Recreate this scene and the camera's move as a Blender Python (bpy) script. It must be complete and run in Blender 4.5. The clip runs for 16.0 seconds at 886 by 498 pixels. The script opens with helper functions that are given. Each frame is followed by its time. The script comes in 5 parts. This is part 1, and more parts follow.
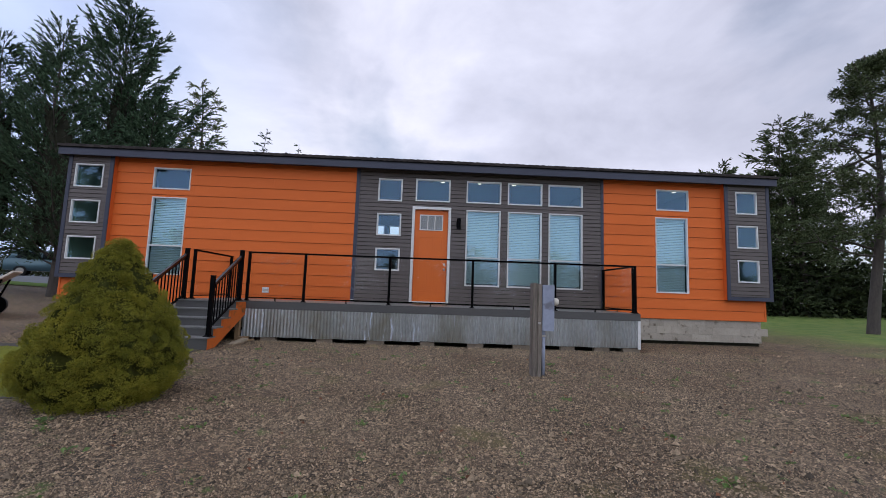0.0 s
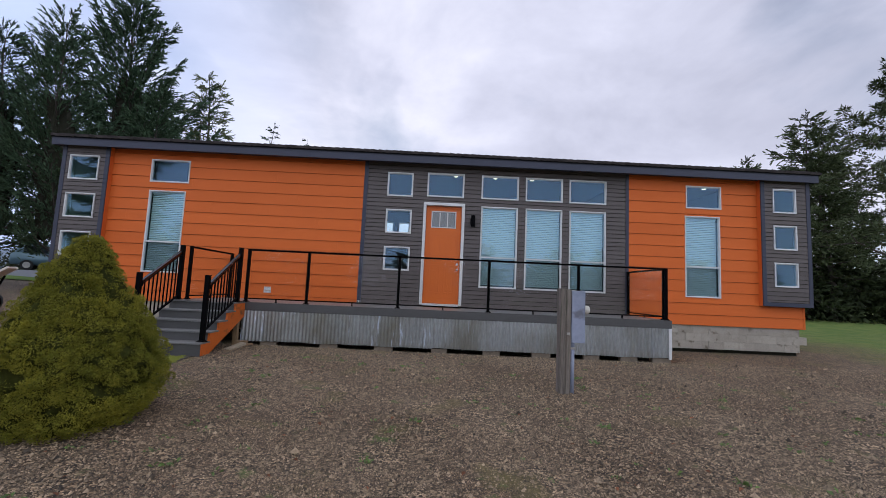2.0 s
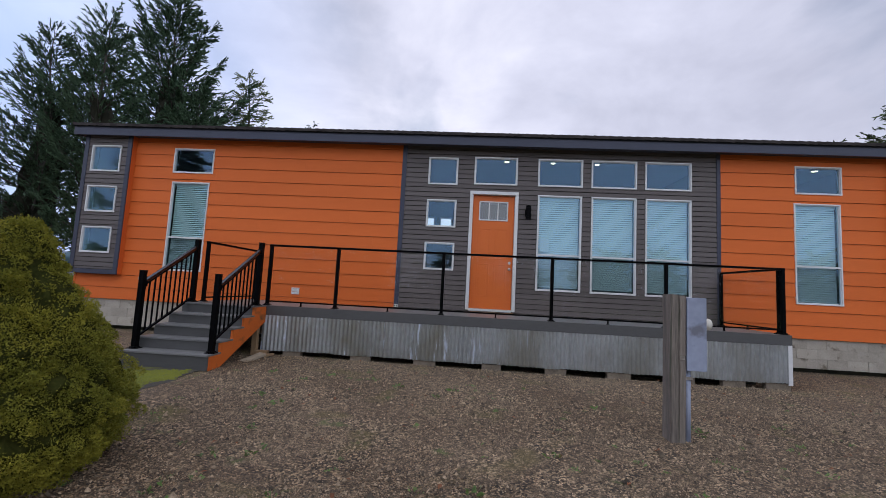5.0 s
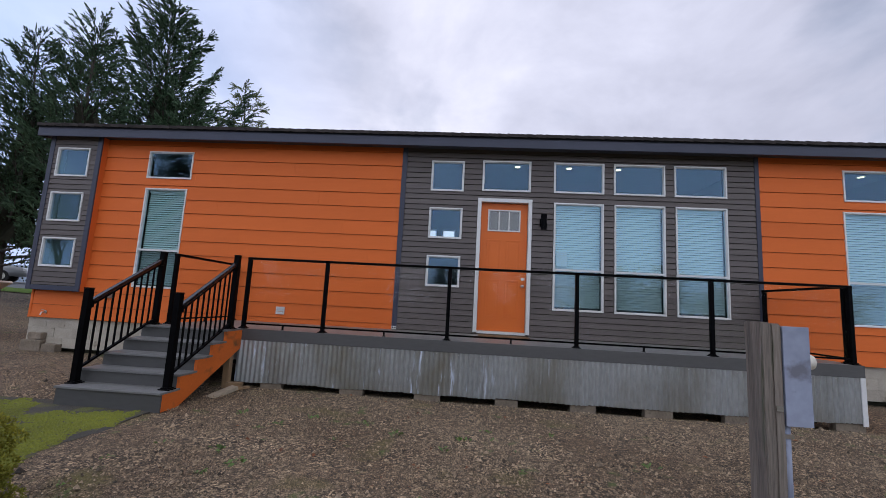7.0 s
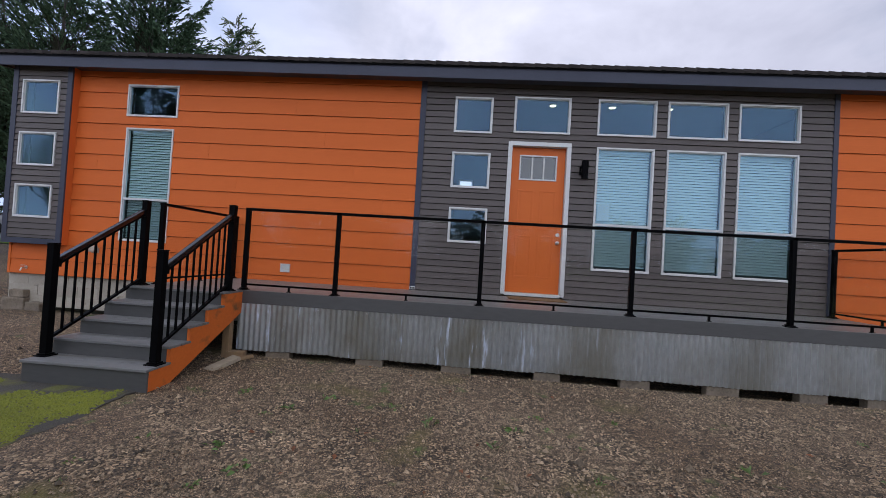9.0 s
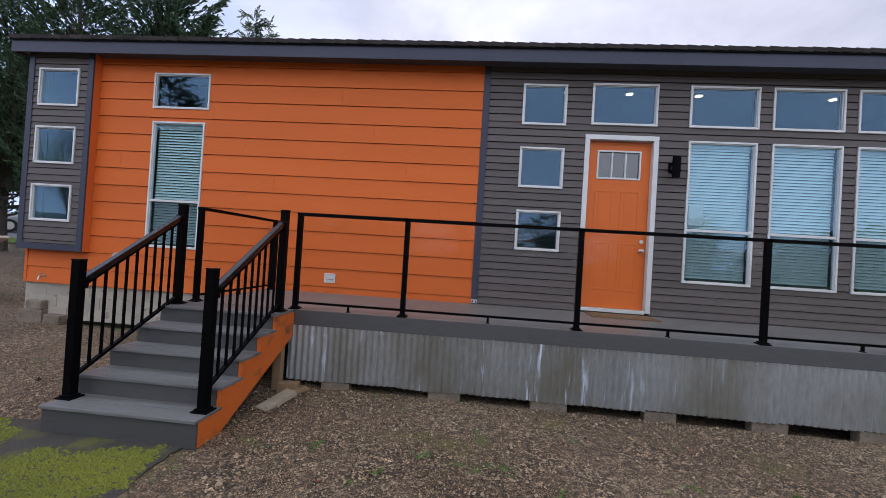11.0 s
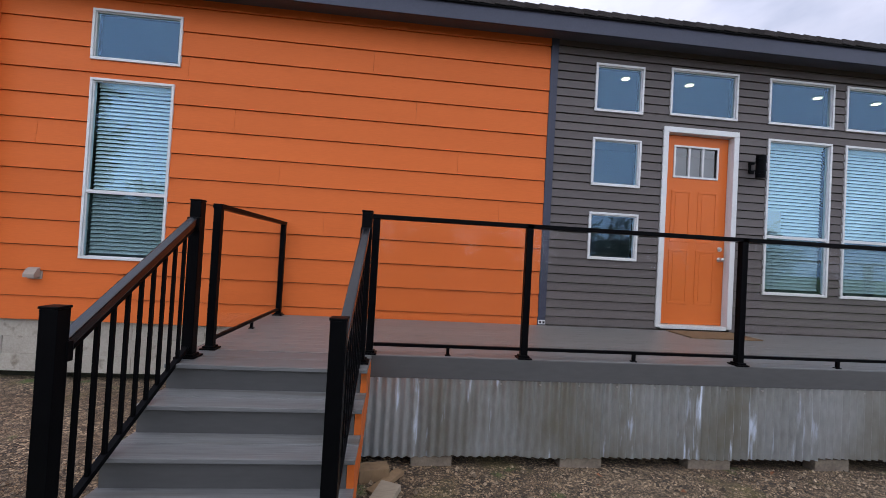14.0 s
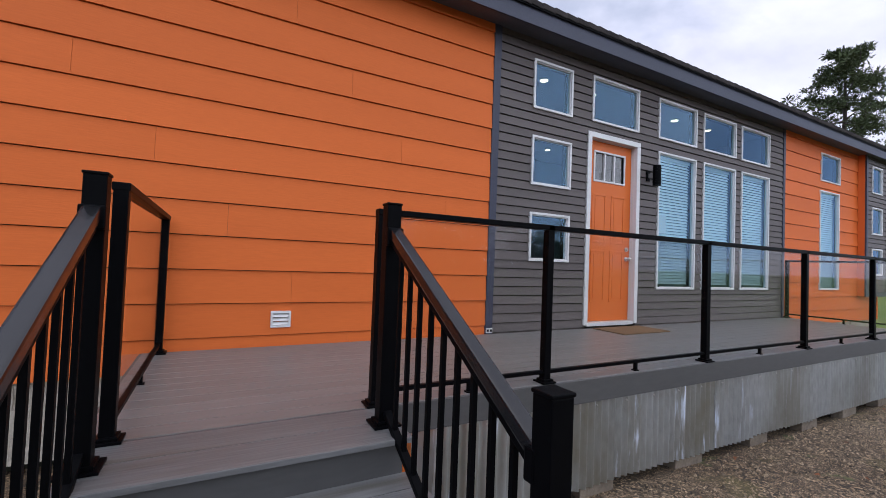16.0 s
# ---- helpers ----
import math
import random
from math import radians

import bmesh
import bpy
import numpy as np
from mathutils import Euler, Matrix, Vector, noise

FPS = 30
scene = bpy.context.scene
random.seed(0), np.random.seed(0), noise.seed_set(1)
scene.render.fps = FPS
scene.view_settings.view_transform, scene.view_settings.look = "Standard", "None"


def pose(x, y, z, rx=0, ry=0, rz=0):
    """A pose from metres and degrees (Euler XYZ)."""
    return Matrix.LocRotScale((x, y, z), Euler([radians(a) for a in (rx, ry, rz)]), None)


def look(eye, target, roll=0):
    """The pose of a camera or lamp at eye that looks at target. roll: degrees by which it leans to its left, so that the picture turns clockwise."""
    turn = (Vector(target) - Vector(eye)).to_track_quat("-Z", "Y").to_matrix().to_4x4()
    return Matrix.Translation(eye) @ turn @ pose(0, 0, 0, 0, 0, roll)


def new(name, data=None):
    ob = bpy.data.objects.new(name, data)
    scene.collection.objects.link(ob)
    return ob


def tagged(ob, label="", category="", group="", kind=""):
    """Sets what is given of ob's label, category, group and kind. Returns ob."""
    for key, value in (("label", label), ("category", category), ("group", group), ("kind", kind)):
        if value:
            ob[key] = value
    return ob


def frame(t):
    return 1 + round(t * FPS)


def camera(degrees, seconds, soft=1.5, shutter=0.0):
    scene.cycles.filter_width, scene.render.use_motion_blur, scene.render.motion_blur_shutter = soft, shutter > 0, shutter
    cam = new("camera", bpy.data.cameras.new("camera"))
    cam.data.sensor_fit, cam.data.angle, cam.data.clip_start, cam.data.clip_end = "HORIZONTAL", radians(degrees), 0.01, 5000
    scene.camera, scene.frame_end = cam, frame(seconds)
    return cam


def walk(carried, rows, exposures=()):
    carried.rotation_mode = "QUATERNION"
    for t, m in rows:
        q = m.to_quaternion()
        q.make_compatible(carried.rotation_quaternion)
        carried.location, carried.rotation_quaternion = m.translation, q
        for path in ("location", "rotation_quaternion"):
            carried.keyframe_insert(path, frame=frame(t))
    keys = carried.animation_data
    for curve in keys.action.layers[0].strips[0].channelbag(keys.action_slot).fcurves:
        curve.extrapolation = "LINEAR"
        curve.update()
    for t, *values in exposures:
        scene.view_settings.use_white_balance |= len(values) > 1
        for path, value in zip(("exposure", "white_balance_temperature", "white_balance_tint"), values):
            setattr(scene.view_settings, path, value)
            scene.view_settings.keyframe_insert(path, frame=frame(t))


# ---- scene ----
cam = camera(92.6, 16.0, 0.8)
PATH = [
    (0, (0.131, 0.012, 1.136), (0.208, 2.022, 1.346), 2),
    (0.5, (0.113, 0.168, 1.112), (0.186, 2.178, 1.325), 2.1),
    (1, (0.097, 0.323, 1.136), (0.166, 2.333, 1.345), 2.3),
    (1.5, (0.063, 0.510, 1.175), (0.129, 2.521, 1.379), 2.5),
    (2, (0.032, 0.750, 1.250), (0.071, 2.762, 1.445), 2.6),
    (2.5, (0.009, 0.973, 1.279), (-0.049, 2.985, 1.465), 3),
    (3, (-0.016, 1.208, 1.276), (-0.130, 3.219, 1.459), 3),
    (3.5, (-0.045, 1.449, 1.256), (-0.182, 3.458, 1.441), 3),
    (4, (-0.091, 1.719, 1.270), (-0.239, 3.727, 1.458), 3),
    (6.5, (-0.299, 3.052, 1.288), (-0.445, 5.060, 1.483), 3.1),
    (7, (-0.352, 3.315, 1.347), (-0.499, 5.314, 1.611), 3.1),
    (7.5, (-0.388, 3.547, 1.394), (-0.535, 5.551, 1.620), 3.3),
    (8, (-0.486, 3.801, 1.339), (-0.618, 5.817, 1.454), 3.5),
    (10.5, (-1.501, 4.864, 1.562), (-1.684, 6.877, 1.582), 3.6),
    (11, (-1.777, 5.069, 1.559), (-1.962, 7.083, 1.583), 3.6),
    (11.5, (-2.095, 5.257, 1.575), (-2.267, 7.273, 1.600), 3.6),
    (12, (-2.439, 5.462, 1.569), (-2.595, 7.477, 1.592), 3.6),
    (12.5, (-2.718, 5.686, 1.605), (-2.840, 7.704, 1.615), 3.4),
    (13, (-3.067, 5.962, 1.577), (-3.098, 7.984, 1.599), 3.5),
    (13.5, (-3.402, 6.166, 1.582), (-3.355, 8.188, 1.611), 3.4),
    (14, (-3.685, 6.380, 1.627), (-3.490, 8.373, 1.662), 3.2),
    (14.5, (-4.013, 6.639, 1.640), (-3.585, 8.614, 1.696), 2.8),
    (15, (-4.283, 6.894, 1.647), (-3.656, 8.816, 1.704), 2.5),
    (15.5, (-4.532, 7.164, 1.651), (-3.717, 9.015, 1.716), 2.3),
    (16, (-4.728, 7.510, 1.644), (-3.774, 9.292, 1.706), 2.2),
]
walk(cam, [(t, look(eye, target, roll)) for t, eye, target, roll in PATH],
     exposures=[(0.0, 0.42), (4.0, 0.38), (8.0, 0.42), (11.0, 0.60), (14.0, 0.80), (16.0, 0.84)])

# ---- light ----
SUN_AZ, SUN_EL = radians(191), radians(38)
world = bpy.data.worlds.new("overcast_sky")
scene.world = world
world.use_nodes = True
wn, wl = world.node_tree.nodes, world.node_tree.links
wn.clear()
w_out, w_bg = wn.new("ShaderNodeOutputWorld"), wn.new("ShaderNodeBackground")
w_sky = wn.new("ShaderNodeTexSky")
w_sky.sky_type, w_sky.sun_disc = "NISHITA", False
w_sky.sun_elevation, w_sky.sun_rotation = SUN_EL, SUN_AZ
w_dim = wn.new("ShaderNodeMix")
w_dim.data_type, w_dim.blend_type = "RGBA", "MULTIPLY"
w_dim.inputs[0].default_value = 1.0
w_dim.inputs[7].default_value = (0.085, 0.085, 0.085, 1)
wl.new(w_sky.outputs[0], w_dim.inputs[6])
w_tc, w_map = wn.new("ShaderNodeTexCoord"), wn.new("ShaderNodeMapping")
w_map.inputs["Scale"].default_value = (1.0, 1.0, 1.7)
w_map.inputs["Location"].default_value = (0.35, 0.1, 0.2)
wl.new(w_tc.outputs["Generated"], w_map.inputs[0])
w_big, w_small = wn.new("ShaderNodeTexNoise"), wn.new("ShaderNodeTexNoise")
for node, scale, detail, rough in ((w_big, 2.1, 9.0, 0.55), (w_small, 2.6, 6.0, 0.5)):
    node.inputs["Scale"].default_value, node.inputs["Detail"].default_value, node.inputs["Roughness"].default_value = scale, detail, rough
    node.inputs["Distortion"].default_value = 0.25
    wl.new(w_map.outputs[0], node.inputs["Vector"])
w_ramp = wn.new("ShaderNodeValToRGB")
w_ramp.color_ramp.elements[0].position, w_ramp.color_ramp.elements[0].color = 0.24, (0.36, 0.375, 0.48, 1)
w_ramp.color_ramp.elements[1].position, w_ramp.color_ramp.elements[1].color = 0.70, (0.77, 0.775, 0.89, 1)
mid = w_ramp.color_ramp.elements.new(0.5)
mid.color = (0.57, 0.585, 0.72, 1)
wl.new(w_big.outputs[0], w_ramp.inputs[0])
w_cover = wn.new("ShaderNodeValToRGB")
w_cover.color_ramp.elements[0].position, w_cover.color_ramp.elements[1].position = 0.34, 0.5
w_cover.color_ramp.elements[0].color = (0.55, 0.55, 0.55, 1)
wl.new(w_small.outputs[0], w_cover.inputs[0])
w_mix = wn.new("ShaderNodeMix")
w_mix.data_type = "RGBA"
wl.new(w_cover.outputs[0], w_mix.inputs[0])
wl.new(w_dim.outputs[2], w_mix.inputs[6])
wl.new(w_ramp.outputs[0], w_mix.inputs[7])
# thinner, bluer cloud towards the south, behind the walk's start
w_sep, w_south, w_blue = wn.new("ShaderNodeSeparateXYZ"), wn.new("ShaderNodeMapRange"), wn.new("ShaderNodeMix")
wl.new(w_tc.outputs["Generated"], w_sep.inputs[0])
w_south.inputs[1].default_value, w_south.inputs[2].default_value = 0.1, -0.7
w_south.inputs[3].default_value, w_south.inputs[4].default_value = 0.0, 0.55
wl.new(w_sep.outputs[1], w_south.inputs[0])
w_blue.data_type = "RGBA"
w_blue.inputs[7].default_value = (0.34, 0.50, 0.80, 1)
wl.new(w_south.outputs[0], w_blue.inputs[0])
wl.new(w_mix.outputs[2], w_blue.inputs[6])
w_west, w_gap = wn.new("ShaderNodeMapRange"), wn.new("ShaderNodeMix")
w_west.inputs[1].default_value, w_west.inputs[2].default_value = -0.25, -0.8
w_west.inputs[3].default_value, w_west.inputs[4].default_value = 0.0, 0.75
wl.new(w_sep.outputs[0], w_west.inputs[0])
w_gap.data_type = "RGBA"
w_gap.inputs[7].default_value = (0.40, 0.55, 0.92, 1)
wl.new(w_west.outputs[0], w_gap.inputs[0])
wl.new(w_blue.outputs[2], w_gap.inputs[6])
wl.new(w_gap.outputs[2], w_bg.inputs[0])
w_bg.inputs[1].default_value = 1.0
wl.new(w_bg.outputs[0], w_out.inputs[0])

sun = new("sun", bpy.data.lights.new("sun", "SUN"))
sun.data.energy, sun.data.angle, sun.data.color = 1.25, radians(130), (1.0, 0.97, 0.93)
sun.matrix_world = look((0, 0, 30), (0.25 * 30, 1.25 * 30, 0))


# ---- materials ----
def finish(name, c1, c2=None, scale=3.0, fine=60.0, rough=0.6, metal=0.0, bump=0.15, stretch=(1, 1, 1), rand=0.0, spec=0.5, dirt=None, dirt_at=0.62):
    """A painted, stony or leafy surface: two colours mixed by broad and fine noise, relief, and wear."""
    m = bpy.data.materials.new(name)
    m.use_nodes = True
    n, l = m.node_tree.nodes, m.node_tree.links
    b = n["Principled BSDF"]
    c2 = c2 or tuple(v * 0.8 for v in c1)
    tc, mp = n.new("ShaderNodeTexCoord"), n.new("ShaderNodeMapping")
    mp.inputs["Scale"].default_value = stretch
    l.new(tc.outputs["Object"], mp.inputs[0])
    if rand:
        oi0, sc0 = n.new("ShaderNodeObjectInfo"), n.new("ShaderNodeVectorMath")
        sc0.operation = "SCALE"
        sc0.inputs[0].default_value = (37.0, 19.0, 53.0)
        l.new(oi0.outputs["Random"], sc0.inputs["Scale"])
        l.new(sc0.outputs[0], mp.inputs["Location"])
    a, f = n.new("ShaderNodeTexNoise"), n.new("ShaderNodeTexNoise")
    for node, s, d in ((a, scale, 5.0), (f, fine, 3.0)):
        node.inputs["Scale"].default_value, node.inputs["Detail"].default_value = s, d
        l.new(mp.outputs[0], node.inputs["Vector"])
    add = n.new("ShaderNodeMath")
    add.operation = "MULTIPLY_ADD"
    add.inputs[1].default_value, add.inputs[2].default_value = 0.6, 0.2
    l.new(a.outputs[0], add.inputs[0])
    add2 = n.new("ShaderNodeMath")
    add2.operation = "MULTIPLY_ADD"
    add2.inputs[1].default_value = 0.5
    l.new(f.outputs[0], add2.inputs[0])
    l.new(add.outputs[0], add2.inputs[2])
    ramp = n.new("ShaderNodeValToRGB")
    ramp.color_ramp.elements[0].position, ramp.color_ramp.elements[1].position = 0.55, 0.95
    ramp.color_ramp.elements[0].color, ramp.color_ramp.elements[1].color = (*c2, 1), (*c1, 1)
    l.new(add2.outputs[0], ramp.inputs[0])
    out = ramp.outputs[0]
    if dirt:
        dn, dr, dm = n.new("ShaderNodeTexNoise"), n.new("ShaderNodeValToRGB"), n.new("ShaderNodeMix")
        dn.inputs["Scale"].default_value, dn.inputs["Detail"].default_value = scale * 1.7, 8.0
        l.new(mp.outputs[0], dn.inputs["Vector"])
        dr.color_ramp.elements[0].position, dr.color_ramp.elements[1].position = dirt_at, dirt_at + 0.12
        l.new(dn.outputs[0], dr.inputs[0])
        dm.data_type = "RGBA"
        dm.inputs[7].default_value = (*dirt, 1)
        l.new(dr.outputs[0], dm.inputs[0])
        l.new(out, dm.inputs[6])
        out = dm.outputs[2]
    if rand:
        oi, hs, mr = n.new("ShaderNodeObjectInfo"), n.new("ShaderNodeHueSaturation"), n.new("ShaderNodeMapRange")
        mr.inputs[3].default_value, mr.inputs[4].default_value = 1 - rand, 1 + rand
        l.new(oi.outputs["Random"], mr.inputs[0])
        l.new(mr.outputs[0], hs.inputs["Value"])
        l.new(out, hs.inputs["Color"])
        out = hs.outputs[0]
    l.new(out, b.inputs["Base Color"])
    b.inputs["Roughness"].default_value, b.inputs["Metallic"].default_value = rough, metal
    b.inputs["Specular IOR Level"].default_value = spec
    if bump:
        bp = n.new("ShaderNodeBump")
        bp.inputs["Strength"].default_value, bp.inputs["Distance"].default_value = bump, 0.01
        l.new(f.outputs[0], bp.inputs["Height"])
        l.new(bp.outputs[0], b.inputs["Normal"])
    return m


def island_variation(m, amount):
    """Varies a joined mass piece by piece."""
    n, l = m.node_tree.nodes, m.node_tree.links
    b = n["Principled BSDF"]
    old = b.inputs["Base Color"].links[0].from_socket
    g, hs, mr = n.new("ShaderNodeNewGeometry"), n.new("ShaderNodeHueSaturation"), n.new("ShaderNodeMapRange")
    mr.inputs[3].default_value, mr.inputs[4].default_value = 1 - amount, 1 + amount
    l.new(g.outputs["Random Per Island"], mr.inputs[0])
    l.new(mr.outputs[0], hs.inputs["Value"])
    l.new(old, hs.inputs["Color"])
    l.new(hs.outputs[0], b.inputs["Base Color"])
    return m


def clear_glass(name, tint, base, gloss=(1, 1, 1), grazing=1.0):
    """Clear sheet: what is behind it shows through, and the gloss grows towards grazing views."""
    m = bpy.data.materials.new(name)
    m.use_nodes = True
    n, l = m.node_tree.nodes, m.node_tree.links
    n.remove(n["Principled BSDF"])
    tr, gl, mx, lw = n.new("ShaderNodeBsdfTransparent"), n.new("ShaderNodeBsdfGlossy"), n.new("ShaderNodeMixShader"), n.new("ShaderNodeLayerWeight")
    tr.inputs[0].default_value = (*tint, 1)
    gl.inputs["Roughness"].default_value = 0.01
    gl.inputs["Color"].default_value = (*gloss, 1)
    lw.inputs[0].default_value = 0.5
    pw, ma = n.new("ShaderNodeMath"), n.new("ShaderNodeMath")
    pw.operation, ma.operation = "POWER", "MULTIPLY_ADD"
    pw.inputs[1].default_value, ma.inputs[1].default_value, ma.inputs[2].default_value = 5.0, (1 - base) * grazing, base
    l.new(lw.outputs["Facing"], pw.inputs[0])
    l.new(pw.outputs[0], ma.inputs[0])
    l.new(ma.outputs[0], mx.inputs[0])
    l.new(tr.outputs[0], mx.inputs[1])
    l.new(gl.outputs[0], mx.inputs[2])
    l.new(mx.outputs[0], n["Material Output"].inputs[0])
    return m


def glow(name, colour, strength):
    m = bpy.data.materials.new(name)
    m.use_nodes = True
    b = m.node_tree.nodes["Principled BSDF"]
    b.inputs["Base Color"].default_value = (*colour, 1)
    b.inputs["Emission Color"].default_value = (*colour, 1)
    b.inputs["Emission Strength"].default_value = strength
    return m


def screen_mesh(name):
    m = bpy.data.materials.new(name)
    m.use_nodes = True
    n, l = m.node_tree.nodes, m.node_tree.links
    b, tr, mx = n["Principled BSDF"], n.new("ShaderNodeBsdfTransparent"), n.new("ShaderNodeMixShader")
    b.inputs["Base Color"].default_value = (0.03, 0.035, 0.04, 1)
    mx.inputs[0].default_value = 0.30
    l.new(tr.outputs[0], mx.inputs[1])
    l.new(b.outputs[0], mx.inputs[2])
    l.new(mx.outputs[0], n["Material Output"].inputs[0])
    return m


def streaked_zinc(name):
    """Corrugated galvanised sheet with dull patches and chalky runs down from the top."""
    m = finish(name, (0.50, 0.515, 0.51), (0.30, 0.31, 0.30), 1.3, 25, 0.32, 0.62, 0.06, (1, 1, 0.35))
    n, l = m.node_tree.nodes, m.node_tree.links
    b = n["Principled BSDF"]
    old = b.inputs["Base Color"].links[0].from_socket
    tc = n.new("ShaderNodeTexCoord")

    def layer(scale, loc, size, lo, hi, colour, below, fade=1.0):
        mp, nz, rp, mx = n.new("ShaderNodeMapping"), n.new("ShaderNodeTexNoise"), n.new("ShaderNodeValToRGB"), n.new("ShaderNodeMix")
        mp.inputs["Scale"].default_value, mp.inputs["Location"].default_value = scale, loc
        nz.inputs["Scale"].default_value, nz.inputs["Detail"].default_value, nz.inputs["Roughness"].default_value = size, 6.0, 0.6
        rp.color_ramp.elements[0].position, rp.color_ramp.elements[1].position = lo, hi
        mx.data_type = "RGBA"
        mx.inputs[7].default_value = (*colour, 1)
        l.new(tc.outputs["Object"], mp.inputs[0])
        l.new(mp.outputs[0], nz.inputs["Vector"])
        l.new(nz.outputs[0], rp.inputs[0])
        sx, reach, part_of = n.new("ShaderNodeSeparateXYZ"), n.new("ShaderNodeMapRange"), n.new("ShaderNodeMath")
        reach.inputs[1].default_value, reach.inputs[2].default_value = -0.6, 1.4
        reach.inputs[3].default_value, reach.inputs[4].default_value = 1.0, fade
        part_of.operation = "MULTIPLY"
        l.new(tc.outputs["Object"], sx.inputs[0])
        l.new(sx.outputs[0], reach.inputs[0])
        l.new(rp.outputs[0], part_of.inputs[0])
        l.new(reach.outputs[0], part_of.inputs[1])
        l.new(part_of.outputs[0], mx.inputs[0])
        l.new(below, mx.inputs[6])
        return part_of.outputs[0], mx.outputs[2]

    _, c = layer((1, 1, 0.5), (7, 0, 0), 1.1, 0.42, 0.62, (0.25, 0.235, 0.19), old, 0.7)
    chalk, c = layer((15, 1, 1.5), (3.1, 0, 0), 0.8, 0.60, 0.66, (0.60, 0.65, 0.74), c, 0.15)
    l.new(c, b.inputs["Base Color"])
    inv = n.new("ShaderNodeMapRange")
    inv.inputs[3].default_value, inv.inputs[4].default_value = 0.62, 0.1
    l.new(chalk, inv.inputs[0])
    l.new(inv.outputs[0], b.inputs["Metallic"])
    return m


def gravel_ground(name):
    """Trodden crushed stone with brown earth and moss showing, lawn further out."""
    m = bpy.data.materials.new(name)
    m.use_nodes = True
    n, l = m.node_tree.nodes, m.node_tree.links
    b = n["Principled BSDF"]
    tc = n.new("ShaderNodeTexCoord")

    def noise_at(scale, detail, lo, hi):
        nz, rp = n.new("ShaderNodeTexNoise"), n.new("ShaderNodeValToRGB")
        nz.inputs["Scale"].default_value, nz.inputs["Detail"].default_value = scale, detail
        rp.color_ramp.elements[0].position, rp.color_ramp.elements[1].position = lo, hi
        l.new(tc.outputs["Object"], nz.inputs["Vector"])
        l.new(nz.outputs[0], rp.inputs[0])
        return rp.outputs[0]

    def blend(fac, x, y):
        mx = n.new("ShaderNodeMix")
        mx.data_type = "RGBA"
        l.new(fac, mx.inputs[0])
        for socket, v in ((mx.inputs[6], x), (mx.inputs[7], y)):
            if isinstance(v, tuple):
                socket.default_value = (*v, 1)
            else:
                l.new(v, socket)
        return mx.outputs[2]

    def stones(scale, dark_c, mid_c, light_c):
        v, s, r = n.new("ShaderNodeTexVoronoi"), n.new("ShaderNodeSeparateColor"), n.new("ShaderNodeValToRGB")
        v.inputs["Scale"].default_value = scale
        l.new(tc.outputs["Object"], v.inputs["Vector"])
        l.new(v.outputs["Color"], s.inputs[0])
        l.new(s.outputs[0], r.inputs[0])
        e = r.color_ramp.elements
        e[0].color, e[1].color = (*dark_c, 1), (*light_c, 1)
        e.new(0.6).color = (*mid_c, 1)
        return v, r.outputs[0]

    vor, coarse = stones(62, (0.016, 0.012, 0.008), (0.098, 0.071, 0.043), (0.44, 0.335, 0.22))
    _, fine = stones(140, (0.016, 0.012, 0.008), (0.098, 0.070, 0.042), (0.38, 0.28, 0.18))
    c = blend(noise_at(2.2, 6, 0.40, 0.60), coarse, fine)
    shade = n.new("ShaderNodeMix")
    shade.data_type, shade.blend_type = "RGBA", "MULTIPLY"
    shade.inputs[0].default_value = 1.0
    l.new(c, shade.inputs[6])
    l.new(blend(noise_at(0.7, 7, 0.35, 0.65), (1.12, 1.10, 1.08), (0.78, 0.70, 0.62)), shade.inputs[7])
    clod = n.new("ShaderNodeMix")
    clod.data_type, clod.blend_type = "RGBA", "MULTIPLY"
    clod.inputs[0].default_value = 1.0
    l.new(shade.outputs[2], clod.inputs[6])
    l.new(blend(noise_at(16, 4, 0.40, 0.62), (0.66, 0.62, 0.58), (1.34, 1.30, 1.26)), clod.inputs[7])
    c = blend(noise_at(1.3, 10, 0.585, 0.74), clod.outputs[2], (0.098, 0.080, 0.020))
    c = blend(noise_at(2.7, 12, 0.64, 0.72), c, (0.070, 0.098, 0.022))
    xyz = n.new("ShaderNodeSeparateXYZ")
    l.new(tc.outputs["Object"], xyz.inputs[0])
    far = n.new("ShaderNodeMapRange")
    far.inputs[1].default_value, far.inputs[2].default_value = 13.5, 17.0
    wob, wadd = n.new("ShaderNodeTexNoise"), n.new("ShaderNodeMath")
    wob.inputs["Scale"].default_value = 0.5
    l.new(tc.outputs["Object"], wob.inputs["Vector"])
    wadd.operation = "MULTIPLY_ADD"
    wadd.inputs[1].default_value = 5.0
    l.new(wob.outputs[0], wadd.inputs[0])
    l.new(xyz.outputs[0], wadd.inputs[2])
    l.new(wadd.outputs[0], far.inputs[0])
    grass = blend(noise_at(2.0, 9, 0.35, 0.65), (0.085, 0.15, 0.022), (0.15, 0.19, 0.038))
    c = blend(far.outputs[0], c, grass)
    l.new(c, b.inputs["Base Color"])
    b.inputs["Roughness"].default_value = 0.85
    bp = n.new("ShaderNodeBump")
    bp.inputs["Strength"].default_value, bp.inputs["Distance"].default_value = 0.9, 0.012
    l.new(vor.outputs["Distance"], bp.inputs["Height"])
    bp.invert = True
    l.new(bp.outputs[0], b.inputs["Normal"])
    return m


